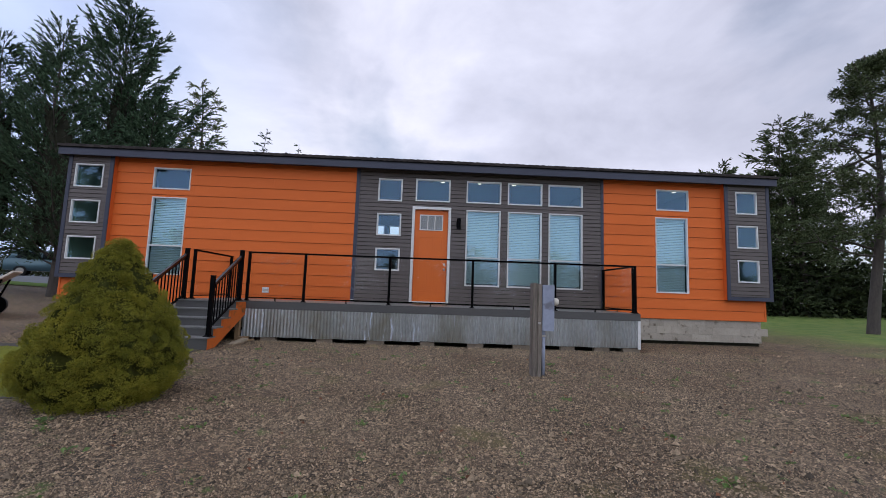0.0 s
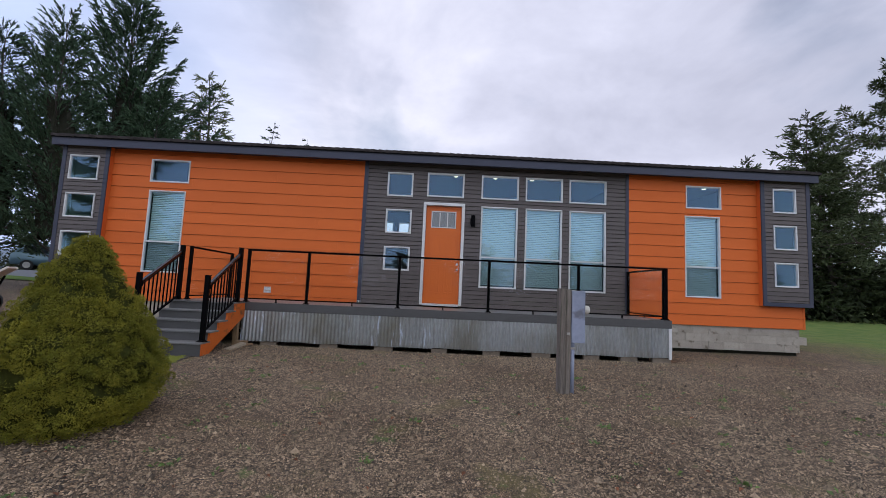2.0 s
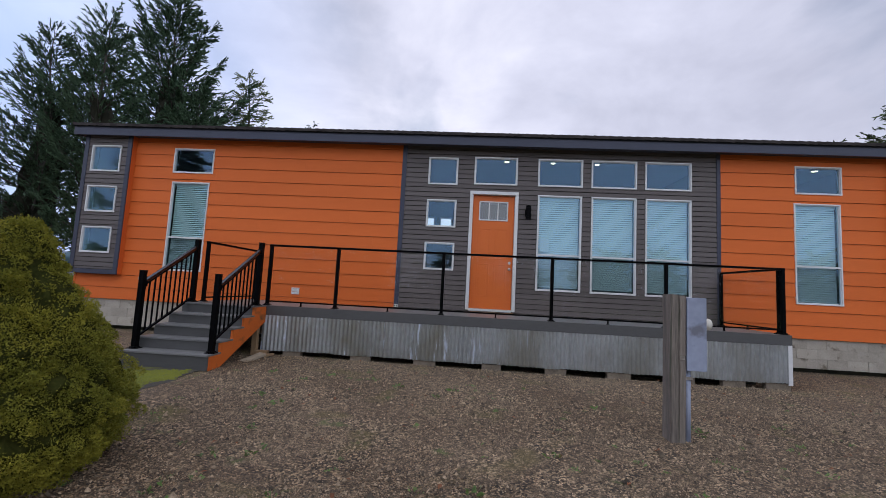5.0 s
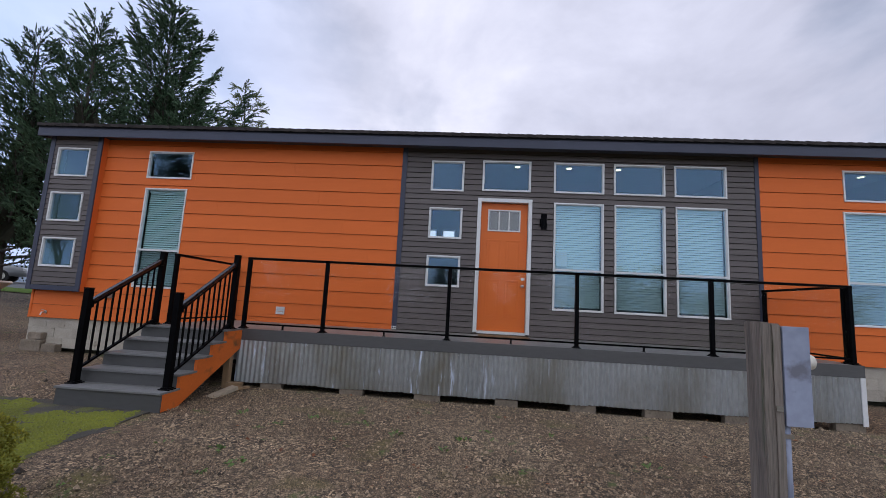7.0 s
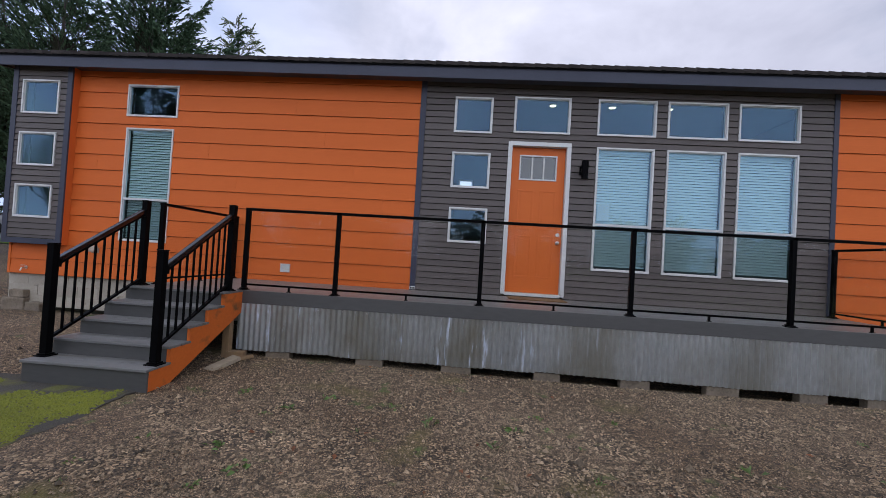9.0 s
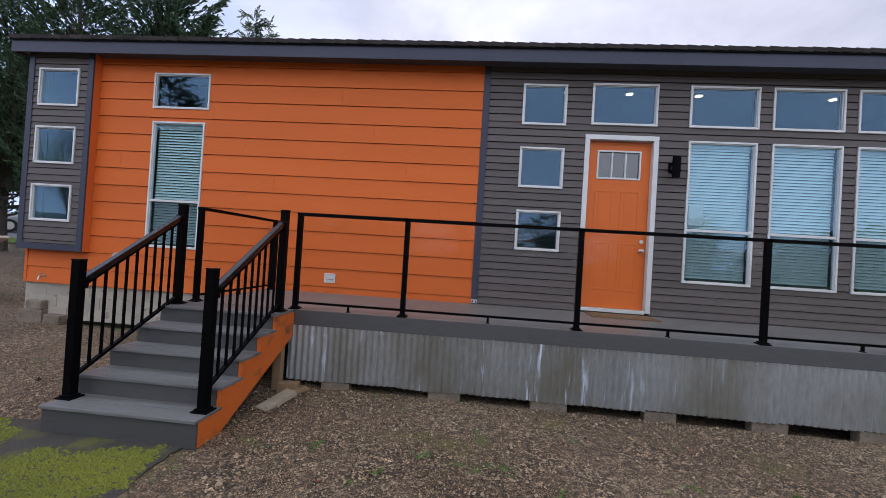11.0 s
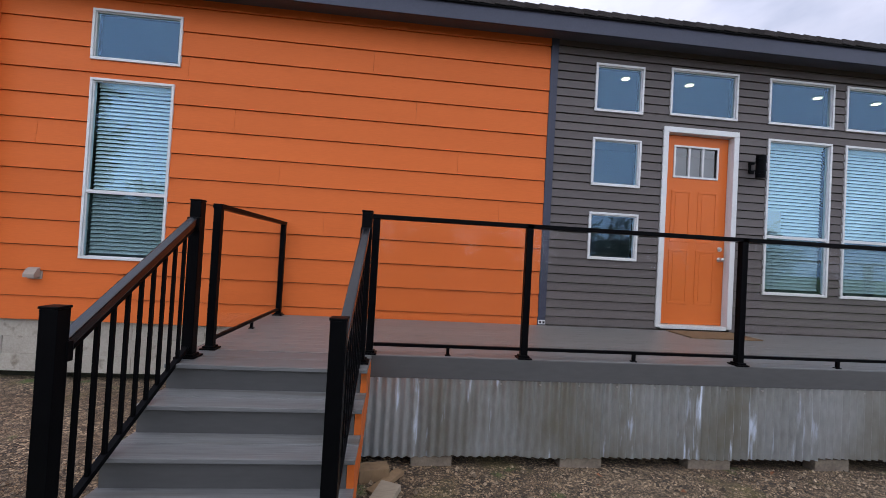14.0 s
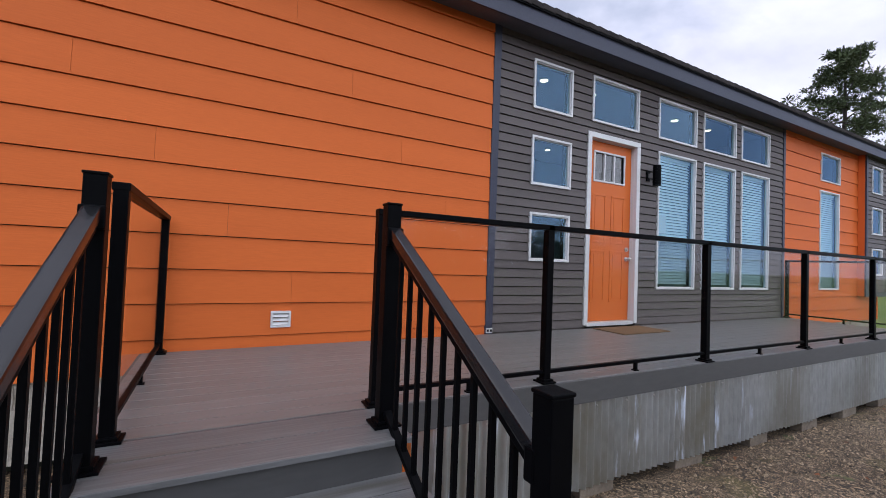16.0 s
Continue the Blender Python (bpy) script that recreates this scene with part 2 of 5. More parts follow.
ORANGE = finish("orange_paint", (0.640, 0.137, 0.027), (0.560, 0.116, 0.022), 1.2, 40, 0.6, 0, 0.10, (0.25, 1, 2.5), 0.035, spec=0.2)
STRINGER = finish("worn_orange_timber_paint", (0.60, 0.135, 0.022), (0.50, 0.108, 0.020), 3, 40, 0.65, 0, 0.25, (1, 0.6, 1), dirt=(0.16, 0.075, 0.03), dirt_at=0.61, spec=0.2)
TAUPE = finish("taupe_grey_paint", (0.110, 0.092, 0.087), (0.086, 0.072, 0.068), 1.5, 50, 0.6, 0, 0.12, (0.25, 1, 2.5), 0.07, spec=0.3)
NAVY = finish("slate_blue_trim_paint", (0.047, 0.050, 0.075), (0.036, 0.039, 0.060), 1.5, 50, 0.5, 0, 0.06, spec=0.3)
WHITE = finish("white_vinyl", (0.64, 0.63, 0.615), (0.54, 0.535, 0.53), 2, 40, 0.35, 0, 0.03)
DOOR_ORANGE = finish("orange_door_paint", (0.64, 0.143, 0.026), (0.58, 0.126, 0.021), 2, 60, 0.42, 0, 0.03, spec=0.25)
BLACK = finish("black_powder_coat", (0.0035, 0.0035, 0.004), (0.002, 0.002, 0.0025), 8, 300, 0.38, 0, 0.05, spec=0.03)
RAIL_BLACK = finish("black_gloss_rail", (0.006, 0.006, 0.007), (0.004, 0.004, 0.005), 8, 120, 0.22, 0, 0.08, spec=0.5)
DECKING = finish("grey_composite_decking", (0.175, 0.166, 0.158), (0.132, 0.125, 0.119), 1.5, 30, 0.42, 0, 0.10, (0.12, 1, 1), 0.05)
STEPS = finish("grey_composite_step", (0.175, 0.172, 0.168), (0.088, 0.087, 0.086), 3.0, 46, 0.5, 0, 0.2, (0.10, 1.6, 1), 0.10, dirt=(0.095, 0.088, 0.076), dirt_at=0.56)
RIM = finish("dark_grey_rim_paint", (0.072, 0.069, 0.067), (0.054, 0.052, 0.051), 1.5, 40, 0.55, 0, 0.06, (0.2, 1, 1))
ZINC = streaked_zinc("galvanised_sheet")
BLOCK = finish("concrete_block", (0.40, 0.355, 0.295), (0.27, 0.235, 0.19), 3, 45, 0.9, 0, 0.7, rand=0.10, dirt=(0.15, 0.122, 0.09), dirt_at=0.60)
ROUGH_STONE = finish("damp_brown_stone", (0.24, 0.19, 0.14), (0.11, 0.085, 0.062), 6, 40, 0.85, 0, 0.8, rand=0.15)
SHINGLE = finish("brown_black_shingle", (0.058, 0.048, 0.046), (0.030, 0.026, 0.026), 6, 180, 0.9, 0, 0.6, rand=0.28, spec=0.2)
SOFFIT = finish("soffit_paint", (0.085, 0.088, 0.11), None, 2, 40, 0.6)
GLASS = clear_glass("window_glass", (0.74, 0.89, 0.91), 0.110, (0.42, 0.68, 0.98))
DOOR_GLASS = clear_glass("door_glass", (0.8, 0.8, 0.8), 0.11)
RAIL_GLASS = clear_glass("railing_glass", (0.97, 0.965, 0.955), 0.009, (1, 1, 1), 0.30)
SCREEN = screen_mesh("insect_screen")
BLIND = finish("white_blind_slat", (0.74, 0.78, 0.76), (0.66, 0.70, 0.69), 2, 20, 0.5, 0, 0)
INSIDE = finish("interior_wall_paint", (0.20, 0.215, 0.22), (0.17, 0.185, 0.19), 1, 20, 0.8, 0, 0)
INSIDE_GREEN = finish("pale_green_interior_paint", (0.34, 0.42, 0.33), (0.30, 0.37, 0.28), 1, 20, 0.8, 0, 0)
INSIDE_DARK = finish("dark_interior_floor", (0.09, 0.07, 0.055), (0.06, 0.05, 0.04), 1, 20, 0.6, 0, 0)
LAMP_GLOW = glow("downlight_glow", (1.0, 0.84, 0.56), 2.4)
STEEL = finish("brushed_steel", (0.62, 0.60, 0.57), (0.5, 0.48, 0.46), 5, 100, 0.3, 1.0, 0.02)
OLD_WOOD = finish("weathered_wood", (0.24, 0.20, 0.165), (0.075, 0.062, 0.052), 3, 22, 0.9, 0, 0.9, (4, 4, 0.25), dirt=(0.07, 0.075, 0.045), dirt_at=0.6)
RAW_WOOD = finish("treated_timber", (0.27, 0.17, 0.085), (0.16, 0.10, 0.055), 3, 30, 0.85, 0, 0.4, (1, 1, 0.3))
GREY_BOX = finish("faded_grey_enamel", (0.30, 0.33, 0.42), (0.21, 0.23, 0.30), 3, 14, 0.6, 0.1, 0.05, dirt=(0.14, 0.14, 0.17), dirt_at=0.57)
OFFCUT = finish("pale_sawn_timber", (0.36, 0.30, 0.22), (0.24, 0.19, 0.135), 3, 30, 0.85, 0, 0.3, (0.4, 3, 1))
CAP_WHITE = finish("yellowed_white_plastic", (0.66, 0.62, 0.54), None, 6, 60, 0.5)
HOOD_GREY = finish("weathered_grey_plastic", (0.34, 0.27, 0.22), (0.24, 0.19, 0.16), 6, 60, 0.7)
LEAF_BROWN = island_variation(finish("dead_leaf", (0.20, 0.075, 0.035), (0.12, 0.055, 0.03), 20, 90, 0.8, 0, 0, spec=0.2), 0.45)
GRAVEL = gravel_ground("crushed_stone_ground")
PEBBLE = island_variation(finish("loose_gravel", (0.30, 0.22, 0.142), (0.070, 0.049, 0.031), 14, 60, 0.85, 0, 0.2), 0.85)
MOSS = finish("mossy_slab", (0.170, 0.180, 0.016), (0.085, 0.092, 0.016), 1.6, 34, 0.95, 0, 0.9, dirt=(0.055, 0.05, 0.042), dirt_at=0.66)
SLAB = finish("damp_asphalt", (0.052, 0.044, 0.036), (0.034, 0.029, 0.024), 2, 90, 0.9, 0, 0.8, dirt=(0.085, 0.085, 0.018), dirt_at=0.52)
ASPHALT = finish("road_asphalt", (0.135, 0.14, 0.15), (0.10, 0.105, 0.115), 0.4, 30, 0.7, 0, 0.1)
MAT_FIBRE = finish("coir_fibre", (0.20, 0.115, 0.05), (0.13, 0.075, 0.035), 9, 150, 0.95, 0, 0.9)
SPRUCE = island_variation(finish("dwarf_spruce_needles", (0.275, 0.245, 0.030), (0.105, 0.115, 0.018), 2.2, 11, 0.75, 0, 0, spec=0.12), 0.22)
# darker needle colour that stands for the shade deep in the spruce
SPRUCE_SHADE = finish("spruce_shade_colour", (0.050, 0.052, 0.012), (0.022, 0.026, 0.008), 3, 40, 1.0, 0, 0.9, spec=0.02)
# near-black standing for shade: siding slots, behind blocks, under the deck, inside crowns
PAINTED_SHADE = finish("near_black_shade", (0.022, 0.022, 0.010), (0.012, 0.012, 0.006), 6, 30, 0.95, 0, 0.3)
CYPRESS = island_variation(finish("cypress_sprays", (0.080, 0.130, 0.072), (0.030, 0.054, 0.034), 0.6, 5, 0.75, 0, 0, spec=0.12), 0.5)
CEDAR = island_variation(finish("pale_cedar_sprays", (0.16, 0.19, 0.085), (0.085, 0.11, 0.05), 0.6, 5, 0.75, 0, 0, spec=0.12), 0.4)
PINE = island_variation(finish("pine_needles", (0.090, 0.110, 0.050), (0.040, 0.054, 0.026), 0.6, 5, 0.75, 0, 0, spec=0.12), 0.5)
HEDGE = island_variation(finish("dark_evergreen_leaves", (0.040, 0.052, 0.022), (0.016, 0.022, 0.010), 0.5, 5, 0.7, 0, 0, spec=0.12), 0.6)
WEED = island_variation(finish("weed_leaves", (0.10, 0.165, 0.034), (0.06, 0.105, 0.022), 3, 20, 0.6, 0, 0), 0.35)
BARK = finish("bark", (0.085, 0.070, 0.060), (0.045, 0.037, 0.033), 3, 20, 0.95, 0, 0.7, (3, 3, 0.5))
LAWN = finish("mown_grass", (0.13, 0.20, 0.035), (0.075, 0.125, 0.022), 2.5, 40, 0.9, 0, 0.6, spec=0.1)
# blue-grey haze of distance is put into the hill colour
HILL = finish("hazed_hill", (0.17, 0.21, 0.26), (0.13, 0.165, 0.21), 0.01, 0.1, 1.0, 0, 0)


# ---- building helpers ----
def box(bm, x0, x1, y0, y1, z0, z1, bevel=0.0):
    r = bmesh.ops.create_cube(bm, size=1.0)
    bmesh.ops.scale(bm, vec=(x1 - x0, y1 - y0, z1 - z0), verts=r["verts"])
    bmesh.ops.translate(bm, vec=((x0 + x1) / 2, (y0 + y1) / 2, (z0 + z1) / 2), verts=r["verts"])
    if bevel:
        edges = list({e for v in r["verts"] for e in v.link_edges})
        bmesh.ops.bevel(bm, geom=edges, offset=bevel, segments=2, affect="EDGES", profile=0.6)
    return bm


def a_box(*args):
    return box(bmesh.new(), *args)


def bar(bm, a, b, w, h, bevel=0.0, up=(0, 0, 1)):
    """A rectangular bar from a to b, w wide and h high."""
    a, b = Vector(a), Vector(b)
    y = (b - a).normalized()
    x = y.cross(Vector(up)).normalized() if abs(y.dot(Vector(up))) < 0.999 else Vector((1, 0, 0))
    z = x.cross(y)
    m = Matrix((x, y, z)).transposed().to_4x4()
    m.translation = (a + b) / 2
    r = bmesh.ops.create_cube(bm, size=1.0, matrix=m @ Matrix.Diagonal((w, (b - a).length, h, 1)))
    if bevel:
        bmesh.ops.bevel(bm, geom=list({e for v in r["verts"] for e in v.link_edges}), offset=bevel, segments=2, affect="EDGES", profile=0.6)
    return bm


def rod(bm, a, b, r0, r1=None, n=12):
    a, b = Vector(a), Vector(b)
    m = (b - a).to_track_quat("Z", "Y").to_matrix().to_4x4()
    m.translation = (a + b) / 2
    bmesh.ops.create_cone(bm, cap_ends=True, segments=n, radius1=r0, radius2=r0 if r1 is None else r1, depth=(b - a).length, matrix=m)
    return bm


def prism(bm, pts, y0, y1, axis="y"):
    """A closed outline in (u, v), drawn out along an axis."""
    place = {"y": lambda u, v, w: (u, w, v), "x": lambda u, v, w: (w, u, v), "z": lambda u, v, w: (u, v, w)}[axis]
    lo = [bm.verts.new(place(u, v, y0)) for u, v in pts]
    hi = [bm.verts.new(place(u, v, y1)) for u, v in pts]
    bm.faces.new(lo), bm.faces.new(hi[::-1])
    for i in range(len(pts)):
        j = (i + 1) % len(pts)
        bm.faces.new((lo[i], hi[i], hi[j], lo[j]))
    bmesh.ops.recalc_face_normals(bm, faces=bm.faces)
    return bm


AT = {}


def thing(name, x, y, z, label, category, group="", kind=""):
    ob = new(name)
    ob.empty_display_size = 0.2
    ob.matrix_basis = Matrix.Translation((x, y, z))
    AT[ob.name] = Vector((x, y, z))
    return tagged(ob, label, category, group, kind)


def part(name, bm, material, parent=None, label="", smooth=False):
    """One mesh object, from a bmesh in world places, under a thing or a part."""
    me = bpy.data.meshes.new(name)
    if parent is not None:
        bmesh.ops.translate(bm, vec=-AT[parent.name], verts=bm.verts)
    bm.to_mesh(me)
    bm.free()
    me.materials.append(material)
    if smooth:
        me.shade_smooth()
    ob = new(name, me)
    if parent is not None:
        ob.parent = parent
        AT[ob.name] = AT[parent.name]
    if label:
        ob["label"] = label
    return ob


def solid(name, bm, material, label, category, group="", kind="", smooth=False):
    return tagged(part(name, bm, material, None, "", smooth), label, category, group, kind)


def raw(name, verts, faces, material, parent=None, smooth=False):
    """One mesh object from arrays."""
    me = bpy.data.meshes.new(name)
    me.from_pydata([tuple(v) for v in verts], [], faces)
    me.materials.append(material)
    if smooth:
        me.shade_smooth()
    ob = new(name, me)
    if parent is not None:
        ob.parent = parent
        AT[ob.name] = AT[parent.name]
    return ob


def cut_cells(x0, x1, z0, z1, holes):
    """The rectangle less its holes, as rectangles that share their corners."""
    holes = [h for h in holes if h[1] > x0 and h[0] < x1 and h[3] > z0 and h[2] < z1]
    zs = sorted({z0, z1, *[min(max(v, z0), z1) for h in holes for v in h[2:]]})
    xs = sorted({x0, x1, *[min(max(v, x0), x1) for h in holes for v in h[:2]]})
    for za, zb in zip(zs, zs[1:]):
        for xa, xb in zip(xs, xs[1:]):
            mx, mz = (xa + xb) / 2, (za + zb) / 2
            if xb - xa > 1e-4 and zb - za > 1e-4 and not any(h[0] < mx < h[1] and h[2] < mz < h[3] for h in holes):
                yield xa, xb, za, zb


# ---- ground ----
def ground_z(x, y):
    near = -0.05 - 0.035 * np.clip(8.6 - y, 0, 16)
    left = 0.085 * np.clip(-x - 11.5, 0, 14)
    right = 0.042 * np.clip(x - 11.0, 0, 20)
    back = 0.02 * np.clip(y - 18, 0, 20)
    dip = (0.025 + 0.075 * np.clip((x + 2.5) / 5.0, 0, 1)) * np.exp(-((y - 10.25) / 0.5) ** 4) * ((x > -3.6) & (x < 5.3))
    return near + np.minimum(left + right + back, 1.35) - dip


def build_ground():
    xs = np.concatenate([np.array([-1500, -600, -250, -120, -70]), np.arange(-45, -12, 1.5), np.arange(-12, 12, 0.25), np.arange(12, 46, 1.5), np.array([70, 120, 250, 600, 1500])])
    ys = np.concatenate([np.array([-1500, -500, -150, -60, -30, -15, -8]), np.arange(-4, 12, 0.25), np.arange(12, 50, 1.5), np.array([70, 120, 250, 600, 1500])])
    gx, gy = np.meshgrid(xs, ys)
    gz = ground_z(gx, gy)
    near = (np.abs(gx) < 12) & (gy > -4) & (gy < 12)
    gz = gz + near * np.array([[0.02 * noise.noise((float(a) * 0.9, float(b) * 0.9, 0)) + 0.012 * noise.noise((float(a) * 3, float(b) * 3, 4)) for a, b in zip(ra, rb)] for ra, rb in zip(gx, gy)])
    w = len(xs)
    faces = [(j * w + i, j * w + i + 1, (j + 1) * w + i + 1, (j + 1) * w + i) for j in range(len(ys) - 1) for i in range(w - 1)]
    ob = raw("ground", np.stack([gx.ravel(), gy.ravel(), gz.ravel()], 1), faces, GRAVEL, smooth=True)
    return tagged(ob, "brown-grey trodden gravel yard with moss and weeds", "ground", kind="structure")


build_ground()

# ---- the house ----
WALL_Y, FLOOR_Z = 11.69, 0.86
X_L, X_R, BACK_Y = -9.58, 9.75, 16.3
house = thing("house", 0, 11.7, 0, "long single-storey home with orange and grey lap siding", "house")

SQ = [(4.275, 3.64), (3.295, 2.665), (2.318, 1.70)]
WINDOWS = []          # x0, x1, z0, z1, kind, front
for zt, zb in SQ:
    WINDOWS.append((-1.285, -0.612, zb, zt, "square", WALL_Y))
    WINDOWS.append((-9.385, -8.645, zb, zt, "square", 11.54))
    WINDOWS.append((8.865, 9.485, zb + 0.015, zt + 0.03, "square", 11.54))
WINDOWS.append((-0.24, 0.732, 3.672, 4.31, "transom", WALL_Y))
for x0 in (1.188, 2.358, 3.518):
    WINDOWS.append((x0, x0 + 0.985, 3.677, 4.307, "transom", WALL_Y))
    WINDOWS.append((x0 + 0.012, x0 + 0.978, 1.352, 3.478, "tall", WALL_Y))
WINDOWS += [(-7.42, -6.42, 3.70, 4.30, "transom", WALL_Y), (-7.40, -6.47, 1.37, 3.485, "tall", WALL_Y)]
WINDOWS += [(6.635, 7.585, 3.70, 4.315, "transom", WALL_Y), (6.60, 7.54, 1.355, 3.50, "tall", WALL_Y)]
DOOR = (-0.31, 0.772, 0.86, 3.522)


def holes_on(front, inset=0.02):
    hs = [(w[0] + inset, w[1] - inset, w[2] + inset, w[3] - inset) for w in WINDOWS if w[5] == front]
    if front == WALL_Y:
        hs.append((DOOR[0] + inset, DOOR[1] - inset, 0.5, DOOR[3] - inset))
    return hs


def lapped(wall, x0, x1, z0, z1, y, pitch, first, material, holes, joints=0.0, proud=0.013):
    """Lap siding: one plank a course, thicker at its lower edge, cut round the openings."""
    zs = [z0] + [first + k * pitch for k in range(60) if z0 + 0.02 < first + k * pitch < z1 - 0.005] + [z1]
    for k, (za, zb) in enumerate(zip(zs, zs[1:])):
        cuts = [x0, x1]
        if joints:
            cuts = sorted([x0, x1] + [c for c in np.arange(x0 + 1.1 + (k * 2.17) % joints, x1 - 0.4, joints)])
        for xa, xb in zip(cuts, cuts[1:]):
            cells = list(cut_cells(xa + 0.001, xb - 0.001, za, zb, holes))
            while cells:
                run = [cells.pop(0)]
                for p in run:
                    for q in cells[:]:
                        beside = abs(p[1] - q[0]) < 1e-5 or abs(q[1] - p[0]) < 1e-5
                        above = abs(p[3] - q[2]) < 1e-5 or abs(q[3] - p[2]) < 1e-5
                        if (beside and p[2] == q[2]) or (above and p[0] == q[0]):
                            run.append(q)
                            cells.remove(q)
                bm = bmesh.new()
                for a, b, c, d in run:
                    # slot left under each plank shows the near-black core as a lap shadow
                    c = c + (0.0065 if pitch > 0.2 else 0.011) if abs(c - za) < 1e-6 and d - c > 0.02 else c
                    full = first + math.floor(((c + d) / 2 - first) / pitch) * pitch
                    f0, f1 = (c - full) / pitch, (d - full) / pitch
                    ya, yb = y - proud * (1 - 0.85 * f0), y - proud * (1 - 0.85 * f1)
                    q = [(a, ya, c), (b, ya, c), (b, yb, d), (a, yb, d), (a, y + 0.01, c), (b, y + 0.01, c), (b, y + 0.01, d), (a, y + 0.01, d)]
                    v = [bm.verts.new(p) for p in q]
                    for f in ((0, 1, 2, 3), (5, 4, 7, 6), (4, 5, 1, 0), (3, 2, 6, 7), (4, 0, 3, 7), (1, 5, 6, 2)):
                        bm.faces.new([v[i] for i in f])
                bmesh.ops.remove_doubles(bm, verts=bm.verts, dist=1e-4)
                part("plank", bm, material, wall)


def wall_core(name, x0, x1, z0, z1, y0, y1, holes, material):
    bm = bmesh.new()
    for a, b, c, d in cut_cells(x0, x1, z0, z1, holes):
        box(bm, a, b, y0, y1, c, d)
    return part(name, bm, material, house)


TOP_Z = 4.66
# core coloured near-black so that the plank slots read as shadow lines
front_wall = wall_core("front_wall", X_L, X_R, 0.64, TOP_Z, WALL_Y + 0.01, WALL_Y + 0.12, holes_on(WALL_Y) + [(-9.50, -8.50, 1.45, 4.5), (8.65, 9.66, 1.45, 4.5)], PAINTED_SHADE)
bm = a_box(X_L, X_L + 0.12, WALL_Y + 0.12, BACK_Y, 0.64, TOP_Z)
part("end_wall", bm, INSIDE_GREEN, house)
part("end_wall", a_box(X_R - 0.12, X_R, WALL_Y + 0.12, BACK_Y, 0.64, TOP_Z), INSIDE_GREEN, house)
for ex in (X_L - 0.014, X_R + 0.002):
    part("end_cladding", a_box(ex, ex + 0.012, WALL_Y + 0.012, BACK_Y + 0.12, 0.64, TOP_Z), ORANGE, house)
REAR = [(-1.82, -1.53, 3.0, 3.67), (-1.35, -0.95, 3.0, 3.67)]
wall_core("rear_wall", X_L, X_R, 0.64, TOP_Z, BACK_Y, BACK_Y + 0.12, REAR, INSIDE)
for a, b, c, d in REAR:
    bm = bmesh.new()
    for p, q, r, s in ((a, b, d - 0.03, d), (a, b, c, c + 0.03), (a, a + 0.03, c + 0.03, d - 0.03), (b - 0.03, b, c + 0.03, d - 0.03)):
        box(bm, p, q, BACK_Y - 0.01, BACK_Y + 0.08, r, s)
    part("rear_window", bm, WHITE, house)
part("interior_ceiling", a_box(X_L + 0.12, X_R - 0.12, WALL_Y + 0.12, BACK_Y, 4.45, 4.55), INSIDE, house)
part("interior_floor", a_box(X_L + 0.12, X_R - 0.12, WALL_Y + 0.12, BACK_Y, 0.66, FLOOR_Z), INSIDE_DARK, house)
for px in (-5.9, -1.95, 5.15, 8.2):
    part("partition", a_box(px - 0.05, px + 0.05, WALL_Y + 0.12, BACK_Y, FLOOR_Z, 4.45), INSIDE_GREEN if px < -5 else INSIDE, house)

PITCH = 0.2925
wall_holes = holes_on(WALL_Y) + [(-9.57, -8.415, 1.23, 4.7), (8.56, 9.74, 1.23, 4.7)]
lapped(front_wall, X_L + 0.05, -1.90, 0.64, TOP_Z, WALL_Y, PITCH, 0.6205, ORANGE, wall_holes, 4.9, 0.021)
lapped(front_wall, 5.105, X_R - 0.05, 0.64, TOP_Z, WALL_Y, PITCH, 0.6205, ORANGE, wall_holes, 0.0, 0.021)
lapped(front_wall, -1.80, 5.025, 0.64, TOP_Z, WALL_Y, 0.110, 0.602, TAUPE, wall_holes, 0.0, 0.019)
for x0, x1, z0, m in ((-1.90, -1.80, 0.78, NAVY), (5.025, 5.105, 0.64, NAVY), (X_L, X_L + 0.05, 0.64, ORANGE), (X_R - 0.05, X_R, 0.64, ORANGE)):
    part("corner_trim", a_box(x0, x1, WALL_Y - 0.024, WALL_Y + 0.01, z0, TOP_Z, 0.003), m, house)


